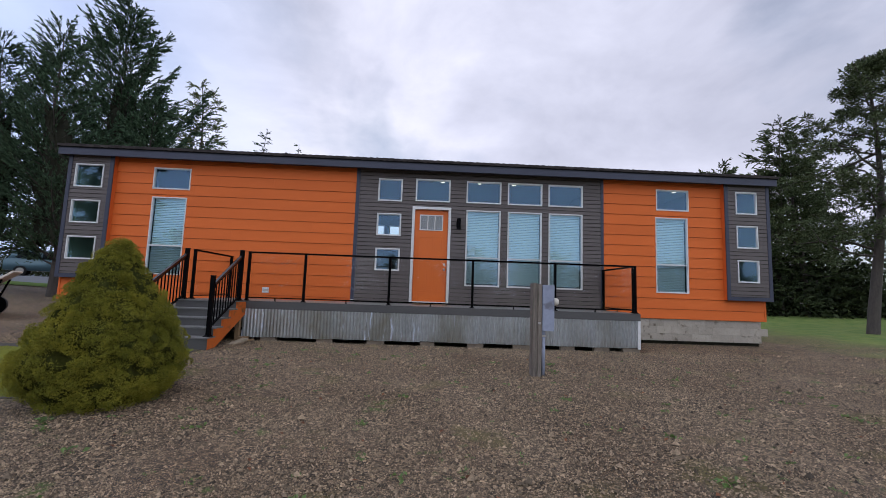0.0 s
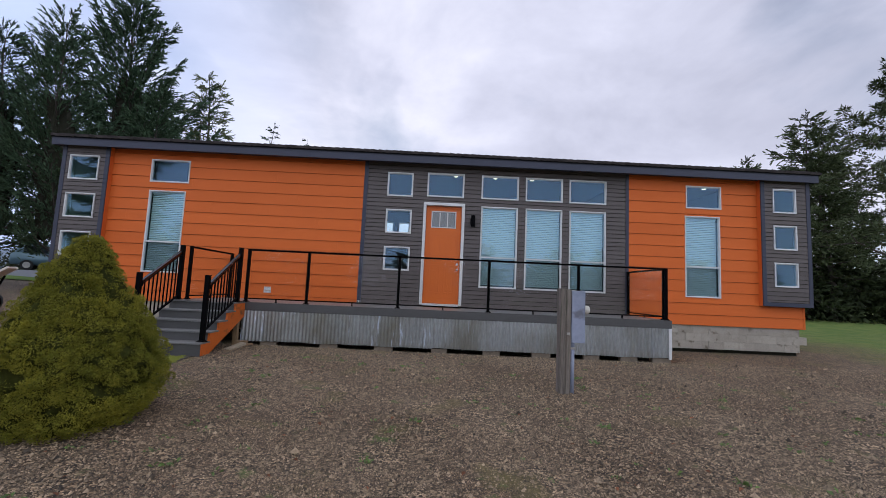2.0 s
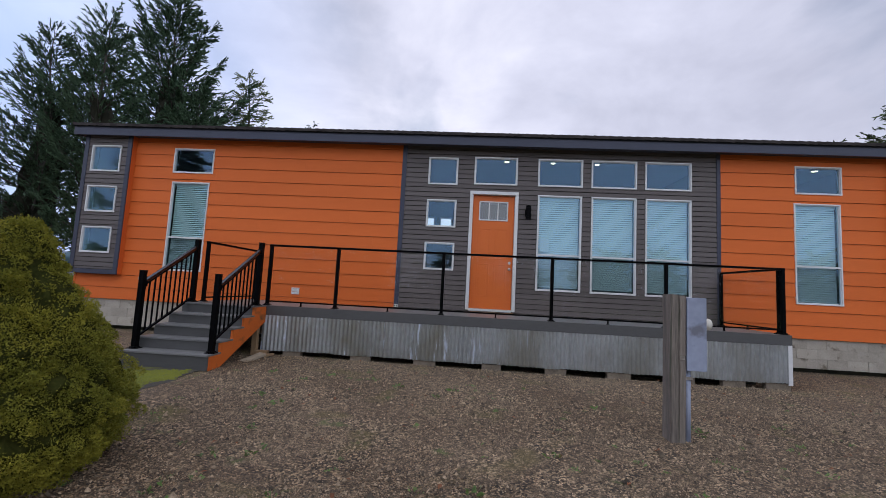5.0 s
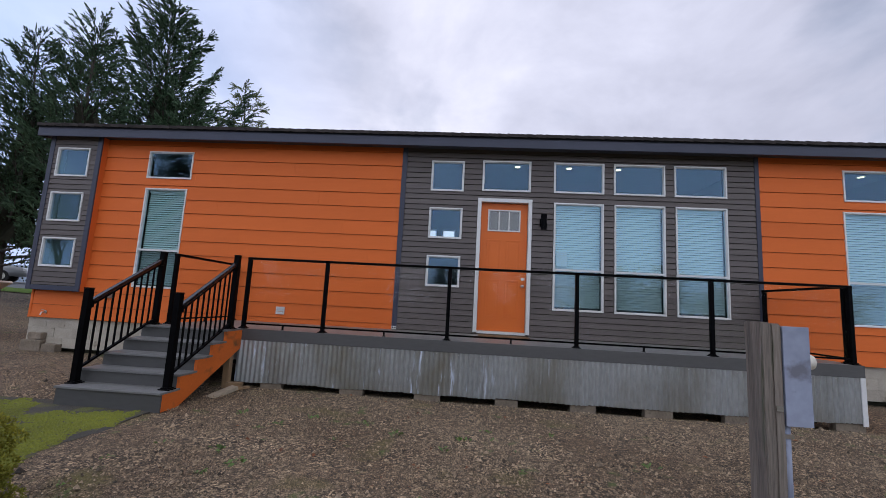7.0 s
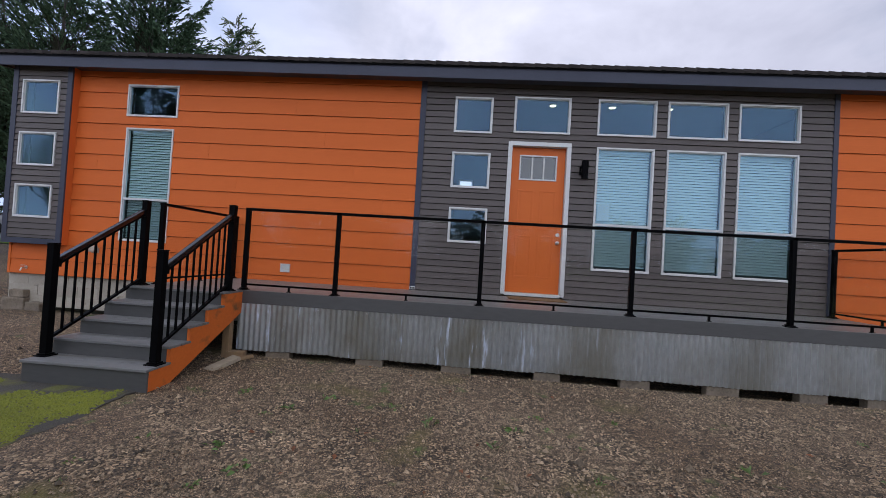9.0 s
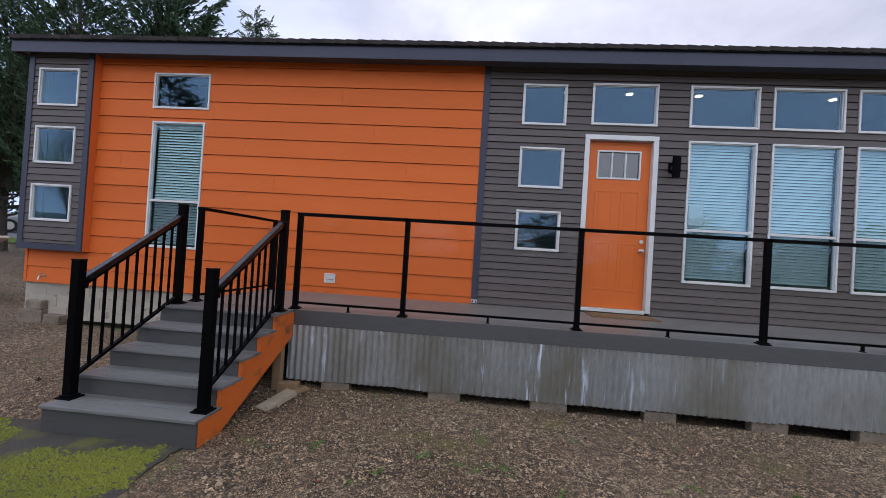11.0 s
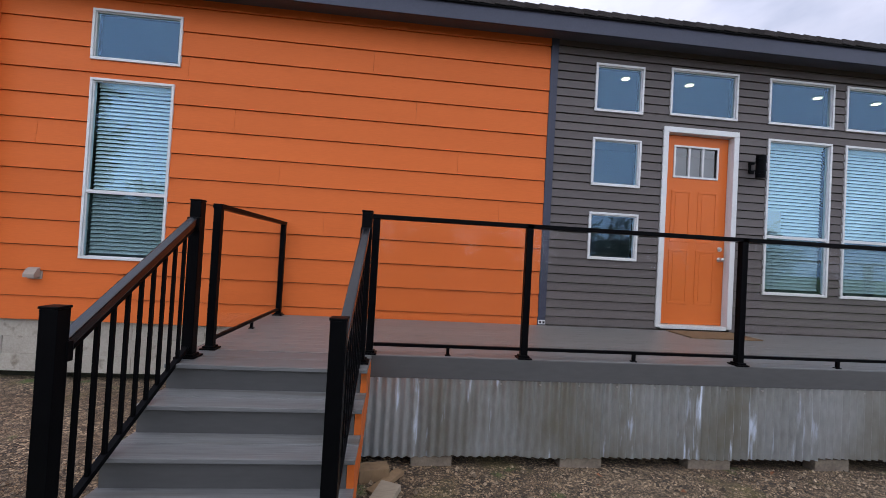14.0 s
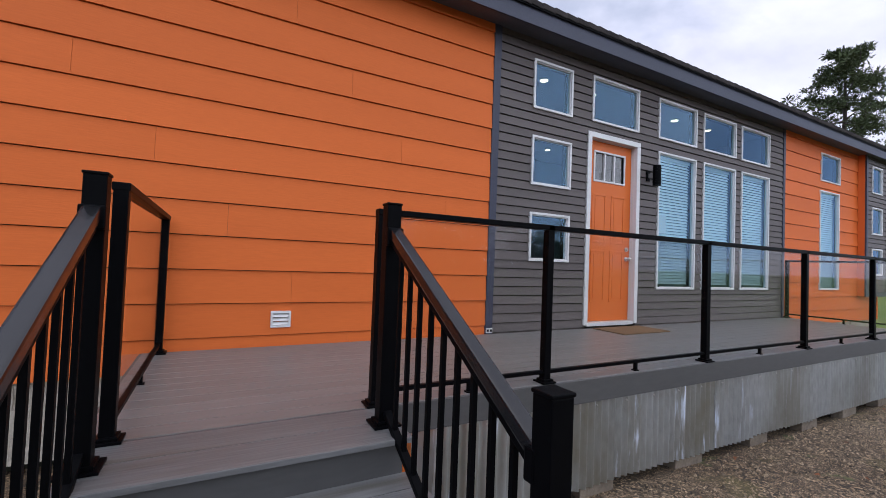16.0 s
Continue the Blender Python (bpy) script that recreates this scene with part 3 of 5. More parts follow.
def bay(x0, x1):
    """A shallow box bay with three square windows."""
    y0, z0, z1 = 11.54, 1.215, TOP_Z
    holes = holes_on(y0)
    bm = bmesh.new()
    for a, b, c, d in cut_cells(x0 + 0.01, x1 - 0.01, z0 + 0.01, z1, holes):
        box(bm, a, b, y0 + 0.01, y0 + 0.06, c, d)
    # bay core in the same shade colour, for the slots between its planks
    core = part("bay", bm, PAINTED_SHADE, house)
    lapped(core, x0 + 0.10, x1 - 0.10, z0 + 0.10, z1, y0, 0.110, 0.602, TAUPE, holes, 0.0, 0.016)
    for a, b, c, d in ((x0, x0 + 0.10, z0, z1), (x1 - 0.10, x1, z0, z1), (x0 + 0.10, x1 - 0.10, z0, z0 + 0.10)):
        part("bay_trim", a_box(a, b, y0 - 0.022, y0 + 0.01, c, d, 0.003), NAVY, core)
    for a, b in ((x0, x0 + 0.02), (x1 - 0.02, x1)):
        part("bay_cheek", a_box(a, b, y0 + 0.011, WALL_Y - 0.013, z0, z1), ORANGE, core)
    part("bay_floor", a_box(x0 + 0.02, x1 - 0.02, y0 + 0.06, WALL_Y + 0.3, z0 + 0.004, z0 + 0.06), NAVY, core)
    # deep inner reveal seen through the panes
    for a, b in ((x0 + 0.08, x0 + 0.10), (x1 - 0.10, x1 - 0.08)):
        part("inner_reveal", a_box(a, b, y0 + 0.07, WALL_Y + 0.5, 1.45, 4.5), INSIDE_GREEN, core)


bay(-9.585, -8.40)
bay(8.545, 9.86)


def sheet(x0, x1, y, z0, z1):
    """One upright pane that faces the yard."""
    bm = bmesh.new()
    bm.faces.new([bm.verts.new(p) for p in ((x0, y, z0), (x1, y, z0), (x1, y, z1), (x0, y, z1))])
    return bm


def window(x0, x1, z0, z1, kind, front):
    y = front
    bm = bmesh.new()
    t = 0.029
    for a, b, c, d in ((x0, x1, z1 - t, z1), (x0, x1, z0, z0 + t), (x0, x0 + t, z0 + t, z1 - t), (x1 - t, x1, z0 + t, z1 - t)):
        box(bm, a, b, y - 0.030, y + 0.04, c, d, 0.004)
    w = part("window", bm, WHITE, house)
    s = 0.012
    bm = bmesh.new()
    ix0, ix1, iz0, iz1 = x0 + t, x1 - t, z0 + t, z1 - t
    for a, b, c, d in ((ix0, ix1, iz1 - s, iz1), (ix0, ix1, iz0, iz0 + s), (ix0, ix0 + s, iz0 + s, iz1 - s), (ix1 - s, ix1, iz0 + s, iz1 - s)):
        box(bm, a, b, y - 0.008, y + 0.038, c, d)
    part("sash_frame", bm, WHITE, w)
    if kind == "tall":
        zm = z0 + (z1 - z0) * 0.372
        part("meeting_rail", a_box(ix0, ix1, y - 0.018, y + 0.036, zm - 0.020, zm + 0.020, 0.003), WHITE, w)
        part("pane", sheet(ix0 + s, ix1 - s, y + 0.012, zm + 0.020, iz1 - s), GLASS, w)
        part("pane", sheet(ix0 + s, ix1 - s, y + 0.006, iz0 + s, zm - 0.020), GLASS, w)
        part("insect_screen", sheet(ix0 + s, ix1 - s, y + 0.018, iz0 + s, zm - 0.020), SCREEN, w, "dark insect screen")
        for lx in (ix0 + 0.05, ix1 - 0.05):
            part("sash_latch", a_box(lx - 0.012, lx + 0.012, y - 0.016, y - 0.006, iz0 + 0.008, iz0 + 0.020), BLACK, w)
        bm = bmesh.new()
        z = iz1 - 0.07
        tilt = (0, -0.76, 0.65) if x0 < -5 else (0, -0.84, 0.54)
        while z > iz0 + 0.03:
            bar(bm, (x0 + 0.05, y + 0.085, z), (x1 - 0.05, y + 0.085, z), 0.050, 0.003, 0, tilt)
            z -= 0.047
        bar(bm, (x0 + 0.05, y + 0.085, iz1 - 0.03), (x1 - 0.05, y + 0.085, iz1 - 0.03), 0.05, 0.05)
        for lx in (x0 + 0.2, x1 - 0.2):
            rod(bm, (lx, y + 0.060, iz0 + 0.03), (lx, y + 0.060, iz1 - 0.05), 0.0012, None, 4)
        part("blind", bm, BLIND, w, "slightly open white slatted blind" if x0 < -5 else "closed white slatted blind")
    else:
        part("pane", sheet(ix0 + s, ix1 - s, y + 0.010, iz0 + s, iz1 - s), GLASS, w)


for w in WINDOWS:
    window(*w)


def front_door():
    x0, x1, z0, z1 = DOOR
    t = 0.072
    bm = bmesh.new()
    for a, b, c, d in ((x0, x1, z1 - t, z1), (x0, x0 + t, z0, z1 - t), (x1 - t, x1, z0, z1 - t)):
        box(bm, a, b, WALL_Y - 0.03, WALL_Y + 0.02, c, d, 0.004)
    for a, b, c, d in ((x0 + t - 0.014, x1 - t + 0.014, z1 - t - 0.002, z1 - t + 0.02), (x0 + t - 0.016, x0 + t, z0, z1 - t), (x1 - t, x1 - t + 0.016, z0, z1 - t)):
        box(bm, a, b, WALL_Y + 0.02, WALL_Y + 0.16, c, d)
    frame_ob = part("door_frame", bm, WHITE, house, "white door frame")
    part("threshold", a_box(x0 + t, x1 - t, WALL_Y - 0.02, WALL_Y + 0.16, z0 - 0.02, z0 + 0.03, 0.004), WHITE, frame_ob)
    # leaf with a glazed top light and raised panels
    lx0, lx1, lz0, lz1, ly = x0 + t + 0.004, x1 - t - 0.004, z0 + 0.035, z1 - t - 0.006, WALL_Y + 0.075
    gx0, gx1, gz0, gz1 = lx0 + 0.165, lx1 - 0.165, 2.895, 3.285
    bm = bmesh.new()
    for a, b, c, d in cut_cells(lx0, lx1, lz0, lz1, [(gx0, gx1, gz0, gz1)]):
        box(bm, a, b, ly, ly + 0.045, c, d)
    leaf = part("door_leaf", bm, DOOR_ORANGE, house, "orange panelled front door")
    mid_x = (lx0 + lx1) / 2
    for a, b in ((lx0 + 0.13, mid_x - 0.05), (mid_x + 0.05, lx1 - 0.13)):
        for c, d in ((1.16, 1.90), (2.0, 2.70)):
            bm = bmesh.new()
            m = 0.03
            for p, q, r, s in ((a, b, d - m, d), (a, b, c, c + m), (a, a + m, c + m, d - m), (b - m, b, c + m, d - m)):
                box(bm, p, q, ly - 0.006, ly, r, s, 0.0028)
            box(bm, a + m + 0.03, b - m - 0.03, ly - 0.004, ly, c + m + 0.03, d - m - 0.03, 0.0019)
            part("door_panel", bm, DOOR_ORANGE, leaf)
    bm = bmesh.new()
    m = 0.026
    for p, q, r, s in ((gx0 - m, gx1 + m, gz1, gz1 + m), (gx0 - m, gx1 + m, gz0 - m, gz0), (gx0 - m, gx0, gz0, gz1), (gx1, gx1 + m, gz0, gz1)):
        box(bm, p, q, ly - 0.014, ly + 0.05, r, s, 0.003)
    for k in (1, 2):
        gx = gx0 + (gx1 - gx0) * k / 3
        box(bm, gx - 0.012, gx + 0.012, ly - 0.010, ly + 0.03, gz0, gz1, 0.002)
    part("light_frame", bm, WHITE, leaf, "white three-light glazing frame")
    for k in range(3):
        part("pane", sheet(gx0 + (gx1 - gx0) * k / 3 + 0.012 * (k > 0), gx0 + (gx1 - gx0) * (k + 1) / 3 - 0.012 * (k < 2), ly + 0.015, gz0, gz1), DOOR_GLASS, leaf)
    hx = lx1 - 0.07
    bm = rod(bmesh.new(), (hx, ly - 0.012, 1.93), (hx, ly, 1.93), 0.032, None, 20)
    rod(bm, (hx, ly - 0.03, 1.93), (hx, ly - 0.012, 1.93), 0.018, None, 12)
    part("deadbolt", bm, STEEL, leaf, "steel deadbolt")
    bm = rod(bmesh.new(), (hx, ly - 0.012, 1.79), (hx, ly, 1.79), 0.032, None, 20)
    rod(bm, (hx, ly - 0.055, 1.79), (hx, ly - 0.012, 1.79), 0.012, None, 12)
    bmesh.ops.create_uvsphere(bm, u_segments=16, v_segments=10, radius=0.030, matrix=Matrix.Translation((hx, ly - 0.062, 1.79)))
    part("door_knob", bm, STEEL, leaf, "steel round knob", True)


front_door()

# roof: low gable, shingled, with slate-blue fascia and soffit
EAVE_Y, F0, F1, RX0, RX1 = 11.37, 4.475, 4.685, -9.76, 9.98
part("fascia", a_box(RX0, RX1, EAVE_Y, EAVE_Y + 0.025, F0, F1, 0.004), NAVY, house)
part("soffit", a_box(RX0 + 0.01, RX1 - 0.01, EAVE_Y + 0.026, WALL_Y + 0.01, F0 + 0.055, F0 + 0.07), SOFFIT, house)
for xa, xb in ((RX0, RX0 + 0.025), (RX1 - 0.025, RX1)):
    bm = prism(bmesh.new(), [(EAVE_Y + 0.026, F0), (EAVE_Y + 0.026, F1), (14.0, F1 + 0.38), (16.7, F1), (16.7, F0), (14.0, F0 + 0.36)], xa, xb, "x")
    part("rake_board", bm, NAVY, house)
SLOPE = 0.144
deckb = prism(bmesh.new(), [(EAVE_Y - 0.02, F1 + 0.002), (EAVE_Y - 0.02, F1 + 0.026), (14.0, F1 + 0.026 + SLOPE * 2.66), (16.75, F1 + 0.02), (16.75, F1 - 0.01), (14.0, F1 + SLOPE * 2.66)], RX0 - 0.02, RX1 + 0.02, "x")
roof = part("roof", deckb, SHINGLE, house)
part("drip_edge", a_box(RX0 - 0.01, RX1 + 0.01, EAVE_Y - 0.026, EAVE_Y - 0.02, F1 - 0.02, F1 + 0.02), BLACK, roof)
pipe = rod(bmesh.new(), (-4.35, 13.0, F1 + 0.2), (-4.35, 13.0, F1 + 0.62), 0.045, None, 14)
part("vent_pipe", pipe, BLACK, house, "black roof vent pipe")
part("ridge_cap", prism(bmesh.new(), [(13.85, F1 + 0.395), (14.0, F1 + 0.43), (14.15, F1 + 0.395), (14.15, F1 + 0.41), (14.0, F1 + 0.45), (13.85, F1 + 0.41)], RX0 - 0.02, RX1 + 0.02, "x"), SHINGLE, roof)

# ceiling downlights inside
for row_y, xs in ((12.4, (-0.49, 0.53, 1.64, 2.68, 3.71)), (15.3, (-0.4, 0.9, 2.2, 3.4)), (12.4, (7.6,)), (13.6, (-6.9,))):
    for x in xs:
        dl = thing("downlight", x, row_y, 4.45, "round white recessed ceiling light, switched on", "ceiling light", "downlights in the house")
        part("trim_ring", rod(bmesh.new(), (x, row_y, 4.438), (x, row_y, 4.448), 0.075, None, 20), WHITE, dl)
        part("lens", rod(bmesh.new(), (x, row_y, 4.432), (x, row_y, 4.438), 0.055, None, 20), LAMP_GLOW, dl)

# foundation of concrete blocks
base = thing("foundation", 0, 11.75, -0.05, "grey concrete block foundation, stained and uneven", "foundation", kind="structure")
block_bm = a_box(-0.1993, 0.1993, -0.09, 0.09, -0.0993, 0.0993, 0.0025)
bmesh.ops.recalc_face_normals(block_bm, faces=block_bm.faces)
block_me = bpy.data.meshes.new("block")
block_bm.to_mesh(block_me), block_bm.free()
block_me.materials.append(BLOCK)
rng = random.Random(4)
for row in range(3):
    zc = 0.54 - 0.2 * row
    x = X_L + 0.2 + (0.2 if row % 2 else 0)
    while x < X_R - 0.1:
        if not (row == 2 and (x > -8 and rng.random() < 0.07)):
            ob = new("block", block_me)
            ob.parent = base
            ob.matrix_basis = pose(x, 0.06 + rng.uniform(-0.006, 0.006), zc + 0.05, 0, 0, rng.uniform(-0.4, 0.4))
        x += 0.4
    if row % 2:
        half = new("block", block_me)
        half.parent = base
        half.matrix_basis = pose(X_L + 0.1, 0.06, zc + 0.05) @ Matrix.Diagonal((0.5, 1, 1, 1))
# near-black backing, so gaps between the blocks show painted shade
part("footing", a_box(X_L + 0.1, X_R - 0.1, 11.86, 11.95, -0.15, 0.63), PAINTED_SHADE, base)

# rough stones at the foundation's corner
for i, (x, y, z, l, h, turn) in enumerate(((-9.33, 11.665, -0.05, 0.42, 0.24, 4), (-8.93, 11.67, -0.05, 0.34, 0.17, -5), (-9.28, 11.675, 0.19, 0.30, 0.15, -3))):
    bm = a_box(-l / 2, l / 2, -0.075, 0.075, 0, h, 0.02)
    bmesh.ops.subdivide_edges(bm, edges=[e for e in bm.edges if e.calc_length() > 0.1], cuts=4, use_grid_fill=True)
    for v in bm.verts:
        v.co += Vector((noise.noise(v.co * 9 + Vector((i, 0, 0))), noise.noise(v.co * 9 + Vector((0, i, 5))), noise.noise(v.co * 9 + Vector((9, 0, i))))) * 0.016
    bmesh.ops.transform(bm, matrix=pose(x, y, z, 0, 0, turn), verts=bm.verts)
    solid("rough_stone", bm, ROUGH_STONE, "rough damp brown stone against the foundation's corner", "stone", "stones at the foundation's corner")

# ---- deck ----
DX0, DX1, DY0, DZ = -5.21, 5.14, 9.77, 0.82
deck = thing("deck", 0, 10.7, -0.05, "raised deck of grey composite boards with corrugated metal skirting", "deck")
y = DY0 + 0.02
while y < WALL_Y - 0.05:
    part("deck_board", a_box(DX0, DX1, y, min(y + 0.139, WALL_Y - 0.03), DZ - 0.025, DZ, 0.003), DECKING, deck)
    y += 0.143
part("rim_board", a_box(DX0, DX1, DY0, DY0 + 0.019, DZ - 0.175, DZ - 0.004, 0.003), RIM, deck, "dark grey rim board")
part("rim_board", a_box(DX1, DX1 + 0.02, DY0, WALL_Y - 0.03, DZ - 0.175, DZ - 0.004, 0.003), RIM, deck)
part("rim_board", a_box(DX0 - 0.02, DX0, DY0, WALL_Y - 0.03, DZ - 0.175, DZ - 0.004, 0.003), RIM, deck)
# solid block in place of joists, under-deck shade put into its colour
part("joist_frame", a_box(DX0 + 0.02, DX1 - 0.02, DY0 + 0.06, WALL_Y - 0.06, DZ - 0.19, DZ - 0.03), PAINTED_SHADE, deck)


def corrugated(x0, x1, z0, z1, y):
    n = max(4, int((x1 - x0) / 0.0095))
    top, bot = [], []
    bm = bmesh.new()
    for i in range(n + 1):
        x = x0 + (x1 - x0) * i / n
        yy = y + 0.0135 * math.cos(x * 2 * math.pi / 0.074)
        top.append(bm.verts.new((x, yy, z1)))
        bot.append(bm.verts.new((x, yy, z0 + 0.004 * math.sin(x * 9))))
    for i in range(n):
        bm.faces.new((bot[i], bot[i + 1], top[i + 1], top[i]))
    skin = bmesh.ops.duplicate(bm, geom=bm.faces[:])["geom"]
    bmesh.ops.translate(bm, vec=(0, 0.0015, 0), verts=[g for g in skin if isinstance(g, bmesh.types.BMVert)])
    return bm


rng = random.Random(8)
x, k = -3.93, 0
while x < 5.08:
    xb = min(x + 0.66, 5.09)
    part("skirt_sheet", corrugated(x, xb + 0.03, 0.022 + rng.uniform(-0.006, 0.008), DZ - 0.172, DY0 + 0.012 - 0.002 * (k % 2)), ZINC, deck, "", True)
    for sx in (x + 0.12, x + 0.45):
        part("screw", rod(bmesh.new(), (sx, DY0 + 0.012 - 0.018, DZ - 0.20), (sx, DY0 + 0.004, DZ - 0.20), 0.007, None, 8), STEEL, deck)
    x, k = xb, k + 1
    if xb >= 5.09:
        break
part("corner_flashing", a_box(5.085, 5.15, DY0 - 0.012, DY0 + 0.004, 0.0, DZ - 0.172, 0.002), WHITE, deck, "pale corner flashing")
bm = a_box(5.145, 5.150, DY0, WALL_Y - 0.05, 0.0, DZ - 0.172)
part("skirt_end", bm, ZINC, deck)
part("skirt_end", a_box(DX0, DX0 + 0.005, DY0, WALL_Y - 0.05, 0.0, DZ - 0.172), ZINC, deck)
for i, x in enumerate((-3.35, -2.1, -0.95, 0.22, 1.32, 2.38, 3.45, 4.25, 4.95)):
    w = 0.33 + 0.03 * (i % 3)
    g = float(ground_z(x, 10.0))
    pb = thing("pier_block", x, DY0 + 0.1, g - 0.02, "brown-grey concrete pier block under the deck skirting", "concrete block", "pier blocks under the deck")
    part("block", a_box(x - w / 2, x + w / 2, DY0 + 0.03, DY0 + 0.15, g - 0.05, 0.018, 0.006), ROUGH_STONE, pb)
# added dark sheet that stands for the shade behind the skirting gap
part("skirt_backing", a_box(-3.9, 5.05, DY0 + 0.75, DY0 + 0.77, -0.2, DZ - 0.2), PAINTED_SHADE, deck)


def base_plate(bm, x, y, z, s=0.058):
    box(bm, x - s, x + s, y - s, y + s, z, z + 0.012, 0.003)
    box(bm, x - s * 0.72, x + s * 0.72, y - s * 0.72, y + s * 0.72, z + 0.012, z + 0.028, 0.004)


def glass_railing(label, pts, mid_feet=True):
    """Black posts and rails with clear glass between them."""
    r = thing("glass_railing", *pts[0], DZ, label, "railing")
    top, low = DZ + 1.085, DZ + 0.075
    for x, y in pts:
        bm = bmesh.new()
        box(bm, x - 0.028, x + 0.028, y - 0.028, y + 0.028, DZ, top, 0.004)
        pole = part("post", bm, BLACK, r)
        bm = bmesh.new()
        base_plate(bm, x, y, DZ)
        part("base_plate", bm, BLACK, pole)
    for (xa, ya), (xb, yb) in zip(pts, pts[1:]):
        d = Vector((xb - xa, yb - ya, 0)).normalized() * 0.029
        part("top_rail", bar(bmesh.new(), (xa - d.x, ya - d.y, top + 0.012), (xb + d.x, yb + d.y, top + 0.012), 0.068, 0.036, 0.005), BLACK, r)
        part("bottom_rail", bar(bmesh.new(), (xa + d.x, ya + d.y, low), (xb - d.x, yb - d.y, low), 0.03, 0.026, 0.003), BLACK, r)
        mx, my = (xa + xb) / 2, (ya + yb) / 2
        bm = a_box(mx - 0.012, mx + 0.012, my - 0.012, my + 0.012, DZ, low - 0.012)
        box(bm, mx - 0.022, mx + 0.022, my - 0.022, my + 0.022, DZ, DZ + 0.008)
        part("foot", bm, BLACK, r)
        part("glass_panel", bar(bmesh.new(), (xa + d.x * 1.1, ya + d.y * 1.1, (low + top) / 2), (xb - d.x * 1.1, yb - d.y * 1.1, (low + top) / 2), 0.006, top - low - 0.02), RAIL_GLASS, r, "clear glass panel")
    return r


RY = 9.825
glass_railing("black metal railing with clear glass along the deck front", [(-3.895, RY), (-2.63, RY), (-0.70, RY), (1.22, RY), (3.155, RY), (5.06, RY)])
glass_railing("short black railing with one glass panel beside the stairs", [(-5.10, RY - 0.03), (-5.10, 11.60)])
glass_railing("short black railing with one glass panel at the deck end", [(5.06, RY + 0.085), (5.06, 11.60)])

# ---- stairs ----
SX0, SX1, STEP_Y, RUN, RISE = -5.19, -3.87, 8.155, 0.299, DZ / 5
stairs = thing("staircase", (SX0 + SX1) / 2, 9.0, -0.05, "five-step grey composite staircase with orange painted stringer", "stairs")
for k in range(5):
    yf, zt = STEP_Y + k * RUN, RISE * (k + 1)
    yb = yf + RUN + 0.02 if k < 4 else DY0 - 0.004
    ym = (yf + yb) / 2
    part("tread_board", a_box(SX0, SX1, yf - 0.02, ym - 0.002, zt - 0.026, zt, 0.004), STEPS, stairs)
    part("tread_board", a_box(SX0, SX1, ym + 0.002, yb, zt - 0.026, zt, 0.004), STEPS, stairs)
    part("riser", a_box(SX0 + 0.012, SX1 - (0.001 if k == 0 else 0.045), yf, yf + 0.02, zt - RISE - (0.06 if k == 0 else 0), zt - 0.027), RIM, stairs)
for sx in (SX0 + 0.012, SX1 - 0.042):
    pts = [(STEP_Y + 0.0205, -0.06)]
    for k in range(5):
        pts += [(STEP_Y + k * RUN + (0.001 if k else 0.0205), RISE * (k + 1) - 0.028), (STEP_Y + (k + 1) * RUN + 0.001 if k < 4 else DY0 - 0.006, RISE * (k + 1) - 0.028)]
    pts += [(DY0 - 0.006, RISE * 5 - 0.30), (STEP_Y + 0.30, -0.06)]
    part("stringer", prism(bmesh.new(), pts, sx, sx + 0.04, "x"), STRINGER, stairs, "orange painted sawtooth stringer")
part("support_post", a_box(-3.99, -3.90, 9.56, 9.65, -0.06, 0.52, 0.004), RAW_WOOD, stairs, "bare timber post")


def stair_railing(x):
    r = thing("stair_railing", x, STEP_Y + 0.1, RISE, "black metal stair railing with square balusters", "railing", "stair railings")
    lo, hi = Vector((x, 8.34, RISE)), Vector((x, 9.535, DZ))
    for p, h in ((lo, 1.15), (hi, 1.10)):
        newel = part("newel_post", a_box(p.x - 0.037, p.x + 0.037, p.y - 0.037, p.y + 0.037, p.z, p.z + h, 0.004), BLACK, r)
        bm = bmesh.new()
        base_plate(bm, p.x, p.y, p.z, 0.07)
        part("base_plate", bm, BLACK, newel)
        part("cap", a_box(p.x - 0.041, p.x + 0.041, p.y - 0.041, p.y + 0.041, p.z + h, p.z + h + 0.012, 0.004), BLACK, newel)
    a, b = lo + Vector((0, 0.041, 0.985)), hi + Vector((0, -0.041, 0.985 - 0.02))
    part("handrail", bar(bmesh.new(), a, b, 0.058, 0.048, 0.009), RAIL_BLACK, r)
    part("rail_channel", bar(bmesh.new(), a - Vector((0, 0, 0.042)), b - Vector((0, 0, 0.042)), 0.04, 0.03, 0.003), BLACK, r)
    c, d = lo + Vector((0, 0.041, 0.185)), hi + Vector((0, -0.041, 0.07))
    part("bottom_rail", bar(bmesh.new(), c, d, 0.038, 0.028, 0.003), BLACK, r)
    for k in range(1, 10):
        f = k / 10
        p, q = c.lerp(d, f), a.lerp(b, f)
        part("baluster", a_box(x - 0.0095, x + 0.0095, p.y - 0.0095, p.y + 0.0095, p.z, q.z - 0.04), BLACK, r)
    for p, q in ((a, lo), (b, hi)):
        part("bracket", a_box(x - 0.042, x + 0.042, p.y - 0.02, p.y + 0.02, p.z - 0.07, p.z + 0.02, 0.006), BLACK, r)


stair_railing(-5.135)
stair_railing(-3.945)

# shingle tabs along the eave, each tipped a little over its neighbour
tab_rng = random.Random(12)
TAB = 0.185
tab_bm = a_box(-TAB / 2, TAB / 2 + 0.012, 0, 0.20, -0.030, 0.030, 0.003)
tab_me = bpy.data.meshes.new("shingle")
tab_bm.to_mesh(tab_me), tab_bm.free()
